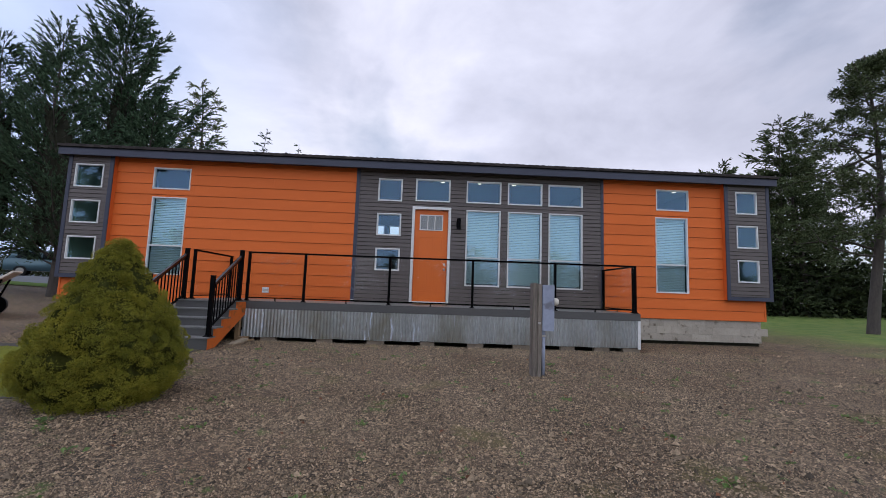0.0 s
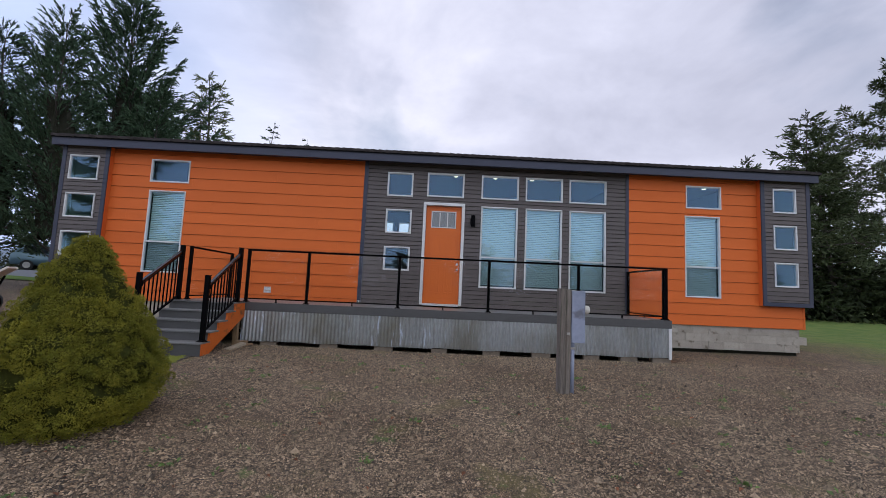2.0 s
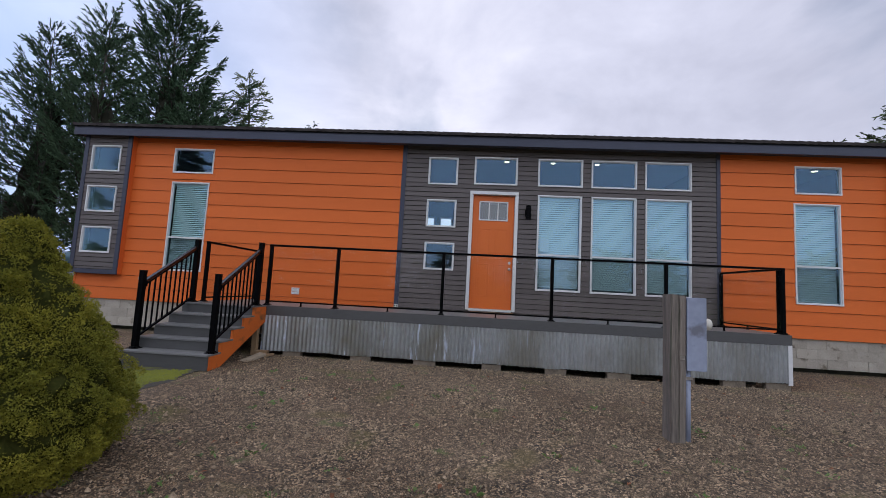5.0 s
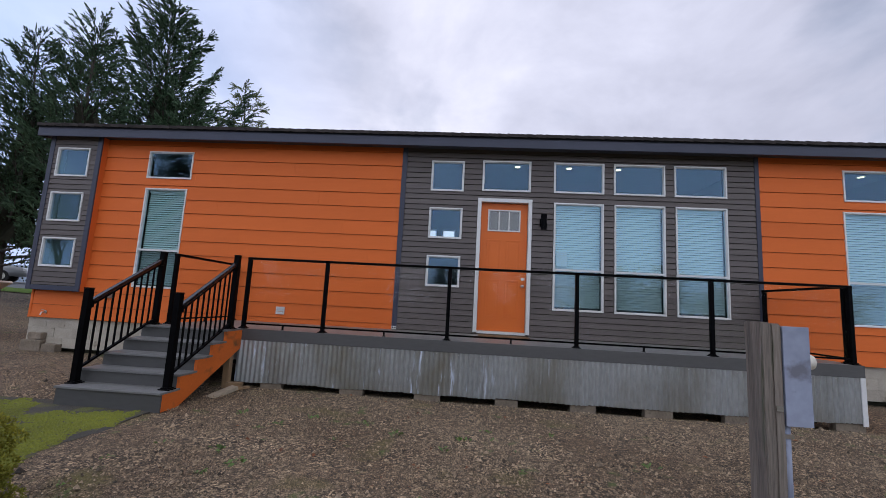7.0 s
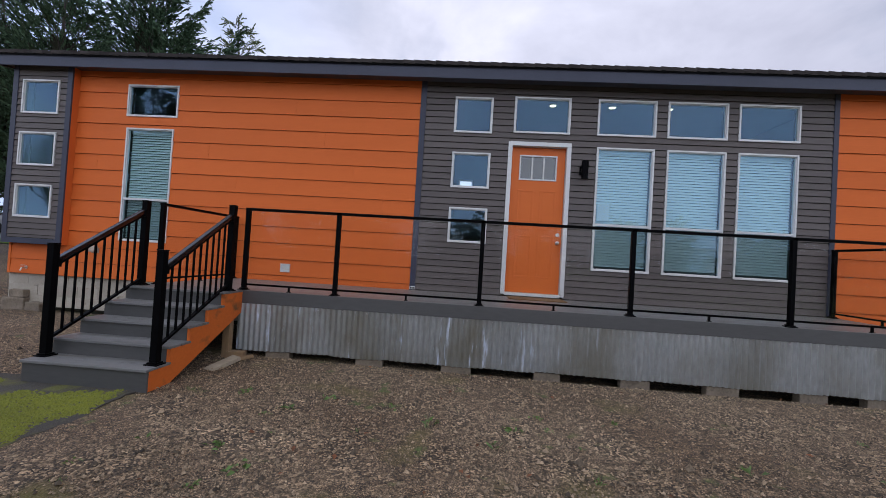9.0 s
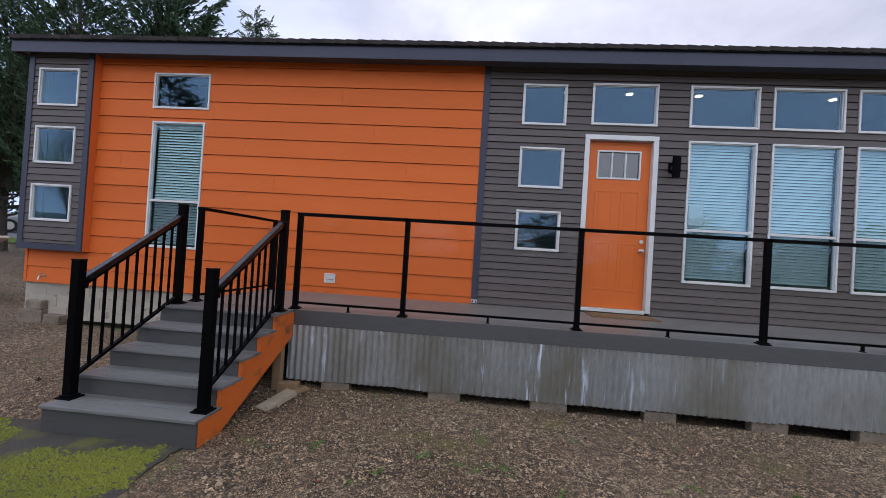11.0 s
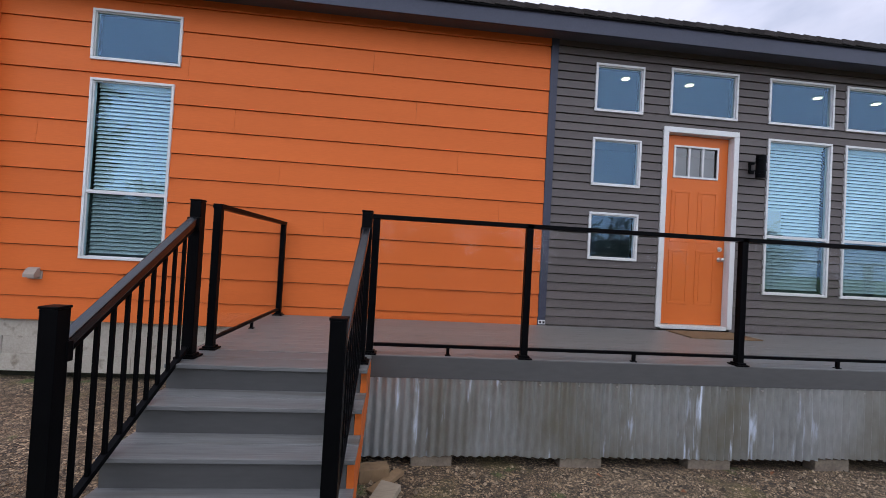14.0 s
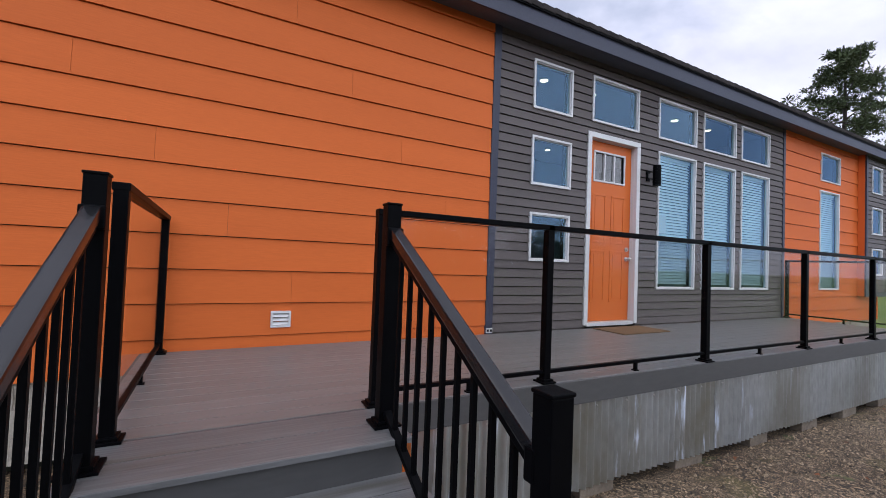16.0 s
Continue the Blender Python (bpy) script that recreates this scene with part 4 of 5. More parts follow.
tab_me.materials.append(SHINGLE)
for course in range(2):
    x = RX0 - 0.02 + course * TAB * 0.5
    while x < RX1 - TAB * 0.4:
        ob = new("shingle", tab_me)
        ob.parent = roof
        yy = EAVE_Y - 0.040 + course * 0.13 + tab_rng.uniform(-0.004, 0.004)
        ob.matrix_basis = Matrix.Translation(-AT[house.name]) @ pose(x + TAB / 2, yy, F1 + 0.036 + SLOPE * (yy - EAVE_Y) + course * 0.034 + tab_rng.uniform(-0.002, 0.003), 8.2, 4.2 + tab_rng.uniform(-0.8, 0.8), 0)
        x += TAB

# ---- fittings on the wall and deck ----
lamp = thing("wall_lamp", 0.98, WALL_Y, 3.05, "black cylindrical up-and-down wall lamp beside the door", "wall lamp")
part("back_plate", a_box(0.925, 1.005, WALL_Y - 0.03, WALL_Y - 0.010, 2.98, 3.13, 0.004), BLACK, lamp)
part("arm", a_box(0.95, 0.985, WALL_Y - 0.11, WALL_Y - 0.03, 3.02, 3.09, 0.003), STEEL, lamp, "pale metal arm")
bm = rod(bmesh.new(), (0.985, WALL_Y - 0.15, 2.90), (0.985, WALL_Y - 0.15, 3.20), 0.056, None, 24)
for z in (2.95, 2.985, 3.115, 3.15):
    rod(bm, (0.985, WALL_Y - 0.15, z), (0.985, WALL_Y - 0.15, z + 0.012), 0.060, None, 24)
part("shade", bm, BLACK, lamp)

vent = thing("wall_vent", -4.17, WALL_Y, 1.06, "small white louvred wall vent above the deck", "vent")
bm = bmesh.new()
for a, b, c, d in ((-4.26, -4.085, 1.115, 1.135), (-4.26, -4.085, 0.985, 1.005), (-4.26, -4.24, 1.005, 1.115), (-4.105, -4.085, 1.005, 1.115)):
    box(bm, a, b, WALL_Y - 0.035, WALL_Y - 0.006, c, d, 0.003)
part("frame", bm, WHITE, vent)
for k in range(3):
    z = 1.023 + 0.036 * k
    part("louvre", bar(bmesh.new(), (-4.24, WALL_Y - 0.024, z), (-4.105, WALL_Y - 0.024, z), 0.036, 0.003, 0, (0, -0.75, 0.66)), WHITE, vent)
part("backing", a_box(-4.245, -4.10, WALL_Y - 0.013, WALL_Y - 0.009, 1.0, 1.12), WHITE, vent)

notice = thing("paper_notice", 1.375, WALL_Y + 0.06, 2.37, "white paper sheet taped inside the window", "paper")
part("page", a_box(1.27, 1.48, WALL_Y + 0.030, WALL_Y + 0.0315, 2.22, 2.51), WHITE, notice)

mat_ob = thing("doormat", 0.26, 11.37, DZ, "worn brown coir doormat on the deck by the door", "doormat")
part("pile", a_box(-0.2, 0.72, 11.10, 11.60, DZ, DZ + 0.014, 0.004), MAT_FIBRE, mat_ob)

plate = thing("cable_plate", -1.85, WALL_Y - 0.02, 0.83, "tiny pale cable plate at the foot of the trim", "plate")
part("cover", a_box(-1.895, -1.805, WALL_Y - 0.034, WALL_Y - 0.024, 0.83, 0.885, 0.003), WHITE, plate)
for px in (-1.873, -1.827):
    part("socket", a_box(px - 0.014, px + 0.014, WALL_Y - 0.037, WALL_Y - 0.034, 0.842, 0.872), BLACK, plate)


def water_tap(x, z, label):
    tap = thing("water_tap", x, WALL_Y, z, label, "tap")
    bm = rod(bmesh.new(), (x, WALL_Y - 0.008, z), (x, WALL_Y - 0.10, z - 0.01), 0.014, None, 10)
    rod(bm, (x, WALL_Y - 0.09, z), (x, WALL_Y - 0.12, z - 0.06), 0.012, None, 10)
    part("spout", bm, STEEL, tap)
    part("flange", rod(bmesh.new(), (x, WALL_Y - 0.020, z), (x, WALL_Y - 0.008, z), 0.032, None, 14), STEEL, tap)
    part("wheel", rod(bmesh.new(), (x, WALL_Y - 0.075, z + 0.035), (x, WALL_Y - 0.075, z + 0.047), 0.03, None, 10), STEEL, tap)


water_tap(-9.2, 0.76, "brass garden tap low on the orange wall")
hood = thing("vent_hood", -7.80, WALL_Y, 1.19, "small weathered grey plastic vent hood on the orange wall", "vent")
part("cowl", prism(bmesh.new(), [(WALL_Y - 0.008, 1.13), (WALL_Y - 0.10, 1.13), (WALL_Y - 0.10, 1.17), (WALL_Y - 0.06, 1.225), (WALL_Y - 0.008, 1.25)], -7.91, -7.79, "x"), HOOD_GREY, hood)
part("flange", a_box(-7.93, -7.77, WALL_Y - 0.012, WALL_Y - 0.006, 1.11, 1.27), HOOD_GREY, hood)

# scrap timber beside the stairs
for i, (x, y, rz, l, w, t, tilt) in enumerate(((-3.74, 9.20, 64, 0.38, 0.15, 0.045, 14), (-3.70, 9.50, 50, 0.32, 0.08, 0.03, 6), (-3.80, 9.58, 12, 0.22, 0.13, 0.09, 0))):
    bm = a_box(-l / 2, l / 2, -w / 2, w / 2, 0, t, 0.003)
    bmesh.ops.transform(bm, matrix=pose(x, y, float(ground_z(x, y)) + 0.005, 0, tilt * -1.0, rz), verts=bm.verts)
    solid("timber_offcut", bm, RAW_WOOD if i else OFFCUT, "short offcut of bare timber lying by the stairs", "timber", "offcuts by the stairs")

# mossy slab before the stairs, dark and damp at its edge
ys = np.linspace(4.95, 8.36, 46)
right = [(-3.97 + 0.09 * noise.noise((float(y) * 2.2, 0, 7)) + 0.04 * noise.noise((float(y) * 9, 0, 3)), float(y)) for y in ys]
outline = right + [(-9.2, 8.2), (-9.0, 4.95)]
bm2 = prism(bmesh.new(), outline, -0.5, 0.0, "z")
for v in bm2.verts:
    v.co.z = (float(ground_z(v.co.x, v.co.y)) + 0.018) if v.co.z > -0.1 else -0.5
solid("slab", bm2, SLAB, "dark damp asphalt pad in front of the stairs", "pavement", kind="structure")


def moss_cover():
    rng = np.random.default_rng(5)
    n = 90000
    x = rng.uniform(-9.0, -3.9, n)
    y = rng.uniform(5.0, 8.3, n)
    d = np.array([noise.noise((float(a) * 1.3, float(b) * 1.3, 2)) + 0.5 * noise.noise((float(a) * 4, float(b) * 4, 9)) for a, b in zip(x, y)])
    keep = d + 0.5 - np.clip((y - 7.75) * 1.9, 0, 3) - np.clip((x + 4.12) * 5, 0, 3) > rng.uniform(-0.15, 0.25, n)
    x, y = x[keep], y[keep]
    n = len(x)
    z = ground_z(x, y) + 0.017
    s = rng.uniform(0.011, 0.027, n)
    a = rng.uniform(0, 2 * np.pi, n)
    ring = [np.stack([x + s * np.cos(a + k * 2.094), y + s * np.sin(a + k * 2.094), z], 1) for k in range(3)]
    top = np.stack([x, y, z + s * rng.uniform(0.3, 0.7, n)], 1)
    v = np.stack([*ring, top], 1).reshape(-1, 3)
    f = [(4 * i + p, 4 * i + q, 4 * i + 3) for i in range(n) for p, q in ((0, 1), (1, 2), (2, 0))]
    ob = raw("moss", v, f, MOSS)
    tagged(ob, "bright yellow-green moss over the damp pad", "moss", kind="stuff")


moss_cover()

# ---- pedestal post ----
PX, PY = 1.93, 6.85
post = thing("service_post", PX, PY, -0.12, "weathered wooden post with a grey electrical box on its side", "post")
bm = bmesh.new()
for k, (a, b) in enumerate(((-0.075, -0.002), (0.002, 0.075))):
    pb = bmesh.ops.create_cube(bm, size=1.0)["verts"]
    bmesh.ops.scale(bm, vec=(b - a, 0.2, 1.62), verts=pb)
    bmesh.ops.translate(bm, vec=(PX + (a + b) / 2, PY + 0.006 * k, 0.54 - 0.008 * k), verts=pb)
bmesh.ops.bevel(bm, geom=bm.edges[:], offset=0.009, segments=2, affect="EDGES")
bmesh.ops.subdivide_edges(bm, edges=[e for e in bm.edges if e.calc_length() > 1], cuts=18)
for v in bm.verts:
    v.co += Vector((noise.noise(v.co * 3.0), noise.noise(v.co * 3.0 + Vector((5, 5, 5))), 0)) * 0.006
part("timber", bm, OLD_WOOD, post)
bm = a_box(PX + 0.085, PX + 0.265, PY - 0.09, PY + 0.06, 0.60, 1.32, 0.006)
boxp = part("electrical_box", bm, GREY_BOX, post, "faded grey steel box")
part("box_lid", a_box(PX + 0.080, PX + 0.270, PY - 0.103, PY - 0.09, 0.595, 1.325, 0.003), GREY_BOX, boxp)
part("conduit", rod(bmesh.new(), (PX + 0.115, PY - 0.03, -0.2), (PX + 0.115, PY - 0.03, 0.60), 0.032, None, 16), GREY_BOX, post, "grey conduit", True)
bm = rod(bmesh.new(), (PX + 0.265, PY, 1.06), (PX + 0.34, PY, 1.06), 0.062, 0.058, 20)
bmesh.ops.create_uvsphere(bm, u_segments=18, v_segments=10, radius=0.058, matrix=Matrix.Translation((PX + 0.34, PY, 1.06)) @ Matrix.Diagonal((0.5, 1, 1, 1)))
part("inlet_cap", bm, CAP_WHITE, boxp, "round yellowed plastic inlet cap", True)
part("tag", a_box(PX + 0.01, PX + 0.055, PY - 0.112, PY - 0.1085, 0.70, 0.735), STEEL, post, "small bright metal tag")
part("clamp", a_box(PX + 0.075, PX + 0.15, PY - 0.07, PY + 0.01, 0.50, 0.53), STEEL, post)


# ---- plants ----
def blades(root, tip, width, side, lift=0.0):
    """Leaf-shaped quads from root to tip."""
    mid_ = (root + tip) / 2
    mid_[:, 2] += lift
    v = np.stack([root, mid_ + side * width[:, None], tip, mid_ - side * width[:, None]], 1).reshape(-1, 3)
    return v, [(4 * i, 4 * i + 1, 4 * i + 2, 4 * i + 3) for i in range(len(root))]


def unit(v):
    return v / np.maximum(np.linalg.norm(v, axis=1, keepdims=True), 1e-9)


def tube(pts, radii, n=5):
    """A tapering tube through points."""
    v, f = [], []
    for i, (p, r) in enumerate(zip(pts, radii)):
        d = (pts[min(i + 1, len(pts) - 1)] - pts[max(i - 1, 0)])
        d = d / (np.linalg.norm(d) + 1e-9)
        u = np.cross(d, (0.3, 0.9, 0.2) if abs(d[2]) > 0.7 else (0, 0, 1))
        u /= np.linalg.norm(u)
        w = np.cross(d, u)
        for k in range(n):
            a = 2 * math.pi * k / n
            v.append(p + r * (math.cos(a) * u + math.sin(a) * w))
    for i in range(len(pts) - 1):
        for k in range(n):
            f.append((i * n + k, i * n + (k + 1) % n, (i + 1) * n + (k + 1) % n, (i + 1) * n + k))
    return v, f


def joined(pieces):
    v, f, o = [], [], 0
    for pv, pf in pieces:
        v.extend(pv)
        f.extend([tuple(i + o for i in q) for q in pf])
        o += len(pv)
    return v, f


def dwarf_spruce(x, y):
    rng = np.random.default_rng(21)
    z0, top = float(ground_z(x, y)), 1.62
    t = thing("conical_spruce", x, y, z0, "clipped dwarf spruce, a dense yellow-green cone on gravel", "shrub")
    prof_z = np.array([-0.2, -0.05, 0.15, 0.35, 0.55, 0.8, 1.05, 1.3, 1.5, top])
    prof_r = np.array([0.52, 0.66, 0.755, 0.755, 0.68, 0.565, 0.40, 0.265, 0.175, 0.06])

    def surface(zz, aa):
        r = np.interp(zz, prof_z, prof_r)
        b = np.array([0.12 * noise.noise((math.cos(a) * 1.6, math.sin(a) * 1.6, float(z) * 2.2)) + 0.09 * noise.noise((math.cos(a) * 4, math.sin(a) * 4, float(z) * 5 + 3)) + 0.19 * noise.noise((math.cos(a) * 7, math.sin(a) * 7, float(z) * 9 + 5)) for z, a in zip(zz, aa)])
        r = r * (1 + b)
        return np.stack([r * np.cos(aa), r * np.sin(aa), zz - z0], 1)

    # tufts: rounded clumps of short needles, with creases that show the dark core
    n = 1450
    zz = rng.uniform(-0.16, top, 8 * n)
    keep = rng.uniform(0, 0.95, 8 * n) < np.interp(zz, prof_z, prof_r) + 0.05
    zz = zz[keep][:n]
    aa = rng.uniform(0, 2 * np.pi, len(zz))
    holes = np.array([noise.noise((math.cos(a) * 5, math.sin(a) * 5, float(z) * 6 + 11)) for z, a in zip(zz, aa)])
    zz, aa = zz[holes > -0.40], aa[holes > -0.40]
    out = unit(np.stack([np.cos(aa), np.sin(aa), np.full(len(aa), 0.35)], 1))
    size = rng.uniform(0.045, 0.095, len(zz))
    centre = surface(zz, aa) + out * (rng.uniform(-0.03, 0.025, len(zz)) - size * 0.85)[:, None]
    m = 165
    c, o, sz = np.repeat(centre, m, 0), np.repeat(out, m, 0), np.repeat(size, m)
    d = unit(o * 0.75 + unit(rng.normal(0, 1, c.shape)))
    root = c + d * (sz * rng.uniform(0.72, 1.0, len(c)))[:, None] * np.array((1.15, 1.15, 0.8))
    lay = unit(d + rng.normal(0, 0.8, c.shape) + np.array((0, 0, 0.3)))
    tip = root + lay * rng.uniform(0.010, 0.024, len(c))[:, None]
    side = unit(np.cross(lay, rng.normal(0, 1, c.shape)))
    v, f = blades(root, tip, rng.uniform(0.0028, 0.0052, len(c)), side)
    raw("foliage", v, f, SPRUCE, t)
    # smooth core behind the tufts, its dark colour painted as crease shade
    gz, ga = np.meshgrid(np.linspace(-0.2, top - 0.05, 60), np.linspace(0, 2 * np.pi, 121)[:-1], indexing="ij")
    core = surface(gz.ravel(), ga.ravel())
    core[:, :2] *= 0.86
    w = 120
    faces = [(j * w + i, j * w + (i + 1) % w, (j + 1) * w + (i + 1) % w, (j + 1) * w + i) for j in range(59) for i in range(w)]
    raw("inner_core", core, faces, SPRUCE_SHADE, t, True)
    raw("trunk", *tube([np.array((0, 0, -0.15)), np.array((0, 0, 0.4))], [0.06, 0.05], 8), BARK, t)


dwarf_spruce(-3.46, 5.10)


def conifer(name, label, base_xy, top_z, radius, low_z, limbs, material, seed, lean=(0, 0), droop=0.25, spray=0.55, density=16, flare=1.0, category="tree", tip_curl=0.0, dense=0.0, up=0.0):
    rng = np.random.default_rng(seed)
    bx, by = base_xy
    z0 = float(ground_z(bx, by)) - 0.1
    t = thing(name, bx, by, z0, label, category)
    h = top_z - z0
    lean = np.array((*lean, 0.0))

    def stem(f):
        return np.array((0, 0, h * f)) + lean * f ** 1.3 + 0.12 * np.array((math.sin(f * 9 + seed), math.cos(f * 7 + seed), 0))

    fs = np.linspace(0, 1, 14)
    raw("trunk", *tube([stem(f) for f in fs], [max(0.012, 0.014 * h * (1 - f) + 0.01) for f in fs], 9), BARK, t, True)
    wood, roots, tips, widths = [], [], [], []
    f0 = low_z / h
    for i in range(limbs):
        f = f0 + (1 - f0) * ((i + rng.uniform(0, 1)) / limbs) ** 0.9 * 0.985
        u = (f - f0) / (1 - f0)
        length = radius * ((1 - u) ** flare * 0.92 + 0.08) * rng.uniform(0.55, 1.22)
        a = i * 2.39996 + rng.uniform(-0.5, 0.5)
        out = np.array((math.cos(a), math.sin(a), 0.0))
        start = stem(f)
        rise = rng.uniform(0.15, 0.5) - droop * (1 - u) + up * (0.25 + u)
        s = np.linspace(0, 1, 7)
        line = [start + out * length * q + np.array((0, 0, length * (rise * q - droop * q * q + (0.30 + tip_curl) * q ** 3))) for q in s]
        wood.append(tube(line, [max(0.006, 0.022 * length * (1 - q) ** 1.2) for q in s], 4))
        k = max(8, int(length * density * 1.35))
        q = rng.uniform(0.12, 1, k) ** 0.75
        p = np.array([np.interp(q, s, [pt[c] for pt in line]) for c in range(3)]).T
        across = np.cross(out, (0, 0, 1))
        sidew = rng.normal(0, 1, k)
        spread = (0.25 - 0.10 * min(1.0, up)) * length * (1.1 - q) * sidew
        p = p + across[None] * spread[:, None] + np.stack([np.zeros(k), np.zeros(k), rng.normal(0, 0.035 * length, k)], 1)
        d = unit(out[None] * rng.uniform(0.6, 1.3, k)[:, None] + across[None] * (0.7 * np.sign(sidew) * rng.uniform(0, 1, k))[:, None] + np.stack([np.zeros(k), np.zeros(k), rng.normal(0.12 + tip_curl + 0.5 * up, 0.35 - 0.1 * min(1.0, up), k)], 1))
        ln = spray * rng.uniform(0.5, 1.2, k)
        # each spray is a small fan of leaflets
        for j in range(9):
            jd = unit(d + rng.normal(0, 0.26, d.shape))
            r0 = p + d * (ln * 0.10 * j)[:, None]
            roots.append(r0)
            tips.append(r0 + jd * (ln * rng.uniform(0.25, 0.5, k))[:, None])
            widths.append(ln * rng.uniform(0.045, 0.08, k))
    root, tip, width = np.concatenate(roots), np.concatenate(tips), np.concatenate(widths)
    side = unit(np.cross(tip - root, rng.normal(0, 1, root.shape)))
    raw("limb_work", *joined(wood), BARK, t)
    raw("crown", *blades(root, tip, width, side, 0.01), material, t)
    # added solid core that blocks the sky, crown's inner shade in its colour
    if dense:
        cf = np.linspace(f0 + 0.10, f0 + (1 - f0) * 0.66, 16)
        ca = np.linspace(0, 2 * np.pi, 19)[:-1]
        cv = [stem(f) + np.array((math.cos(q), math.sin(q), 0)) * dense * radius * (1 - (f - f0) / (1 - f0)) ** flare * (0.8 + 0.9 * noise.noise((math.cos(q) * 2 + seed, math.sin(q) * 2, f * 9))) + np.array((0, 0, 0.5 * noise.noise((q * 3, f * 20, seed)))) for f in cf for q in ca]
        raw("inner_core", cv, [(18 * j + i, 18 * j + (i + 1) % 18, 18 * (j + 1) + (i + 1) % 18, 18 * (j + 1) + i) for j in range(15) for i in range(18)], PAINTED_SHADE, t)
    return t


dark = "tall dark green cypress with ragged upswept sprays"
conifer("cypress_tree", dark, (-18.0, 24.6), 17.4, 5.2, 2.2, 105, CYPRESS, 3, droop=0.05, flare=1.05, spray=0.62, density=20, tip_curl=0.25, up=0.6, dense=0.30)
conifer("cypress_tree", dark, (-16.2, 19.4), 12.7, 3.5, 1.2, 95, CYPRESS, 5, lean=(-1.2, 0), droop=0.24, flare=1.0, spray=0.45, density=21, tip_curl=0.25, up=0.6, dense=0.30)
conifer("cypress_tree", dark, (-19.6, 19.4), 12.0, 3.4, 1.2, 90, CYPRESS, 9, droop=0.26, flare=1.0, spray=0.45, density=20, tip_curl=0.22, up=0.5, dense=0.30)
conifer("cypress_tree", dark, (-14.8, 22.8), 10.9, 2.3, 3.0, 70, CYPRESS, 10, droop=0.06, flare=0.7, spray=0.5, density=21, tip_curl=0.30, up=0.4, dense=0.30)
conifer("cedar_tree", "slender pale green cedar with drooping open limbs", (-15.1, 27.6), 14.6, 4.3, 4.6, 62, CEDAR, 14, droop=0.52, flare=0.95, spray=0.44, density=14, tip_curl=0.1)
conifer("cedar_tree", "small far conifer rising behind the roof", (-13.0, 33.0), 13.4, 1.8, 5.0, 40, CYPRESS, 17, droop=0.3, spray=0.4, density=11)
conifer("cedar_tree", "small far conifer rising behind the roof", (-11.4, 36.0), 13.5, 1.3, 5.0, 34, CYPRESS, 18, droop=0.3, spray=0.35, density=11)


def pine(label, base_xy, top_z, radius, low_z, limbs, seed, material=None, open_=1.0):
    """Crooked limbs that carry separate clumps of needles, with sky between them."""
    rng = np.random.default_rng(seed)
    bx, by = base_xy
    z0 = float(ground_z(bx, by)) - 0.1
    t = thing("pine_tree", bx, by, z0, label, "tree", "pines beside the lawn")
    h = top_z - z0
    fs = np.linspace(0, 1, 12)
    stem = [np.array((0.3 * math.sin(f * 5 + seed), 0.3 * math.cos(f * 4 + seed), h * f)) for f in fs]
    raw("trunk", *tube(stem, [max(0.03, 0.017 * h * (1 - f) + 0.02) for f in fs], 9), BARK, t, True)
    wood, cs = [], []
    for i in range(limbs):
        f = (low_z + (h * 0.98 - low_z) * (i + rng.uniform(0, 1)) / limbs) / h
        start = np.array([np.interp(f, fs, [s[c] for s in stem]) for c in range(3)])
        a = i * 2.4 + rng.uniform(-0.6, 0.6)
        ln = radius * (math.sin(min(1, (1 - f) * 1.5 + 0.12) * math.pi / 2)) * rng.uniform(0.55, 1.1)
        out = np.array((math.cos(a), math.sin(a), rng.uniform(-0.05, 0.45)))
        pts = [start + out * ln * q + np.array((0, 0, 0.12 * ln * math.sin(q * 4 + i))) + rng.normal(0, 0.05, 3) * q * ln for q in np.linspace(0, 1, 6)]
        wood.append(tube(pts, [max(0.012, 0.02 * ln * (1 - q)) for q in np.linspace(0, 1, 6)], 4))
        for q in np.arange(0.3, 1.01, 0.09 * open_):
            p = np.array([np.interp(q, np.linspace(0, 1, 6), [s[c] for s in pts]) for c in range(3)])
            for _ in range(3):
                cs.append(p + rng.normal(0, 0.22, 3) * (0.4 + ln * 0.22) * np.array((1, 1, 0.55)))
    c = np.array(cs)
    m = 36
    cc = np.repeat(c, m, 0)
    d = unit(rng.normal(0, 1, cc.shape) * np.array((1, 1, 0.65)) + np.array((0, 0, 0.25)))
    rad = np.repeat(rng.uniform(0.16, 0.34, len(c)), m)
    root = cc + d * (rad * rng.uniform(0.05, 0.5, len(cc)))[:, None]
    tip = cc + d * (rad * rng.uniform(0.6, 1.1, len(cc)))[:, None]
    side = unit(np.cross(d, rng.normal(0, 1, cc.shape)))
    raw("limb_work", *joined(wood), BARK, t)
    raw("crown", *blades(root, tip, rng.uniform(0.012, 0.028, len(cc)), side), material or PINE, t)


pine("tall open pine with clumped needles and bare limbs", (16.8, 14.9), 10.7, 3.1, 2.6, 54, 31, None, 1.2)
pine("broad dark pine at the edge of the lawn", (22.5, 24.5), 10.2, 3.6, 1.5, 50, 33)
pine("broad dark pine at the edge of the lawn", (29.5, 21.0), 12.0, 4.5, 1.5, 46, 35)
conifer("cedar_tree", "dark cedar with bent-over leader beside the lawn", (21.6, 24.9), 12.7, 3.6, 1.0, 95, PINE, 41, lean=(0.5, 0), droop=0.4, flare=0.8, spray=0.6, density=12)
conifer("cedar_tree", "dark cedar with bent-over leader beside the lawn", (23.6, 26.0), 12.6, 3.6, 1.0, 95, PINE, 42, lean=(0.5, 0), droop=0.4, flare=0.8, spray=0.6, density=12)
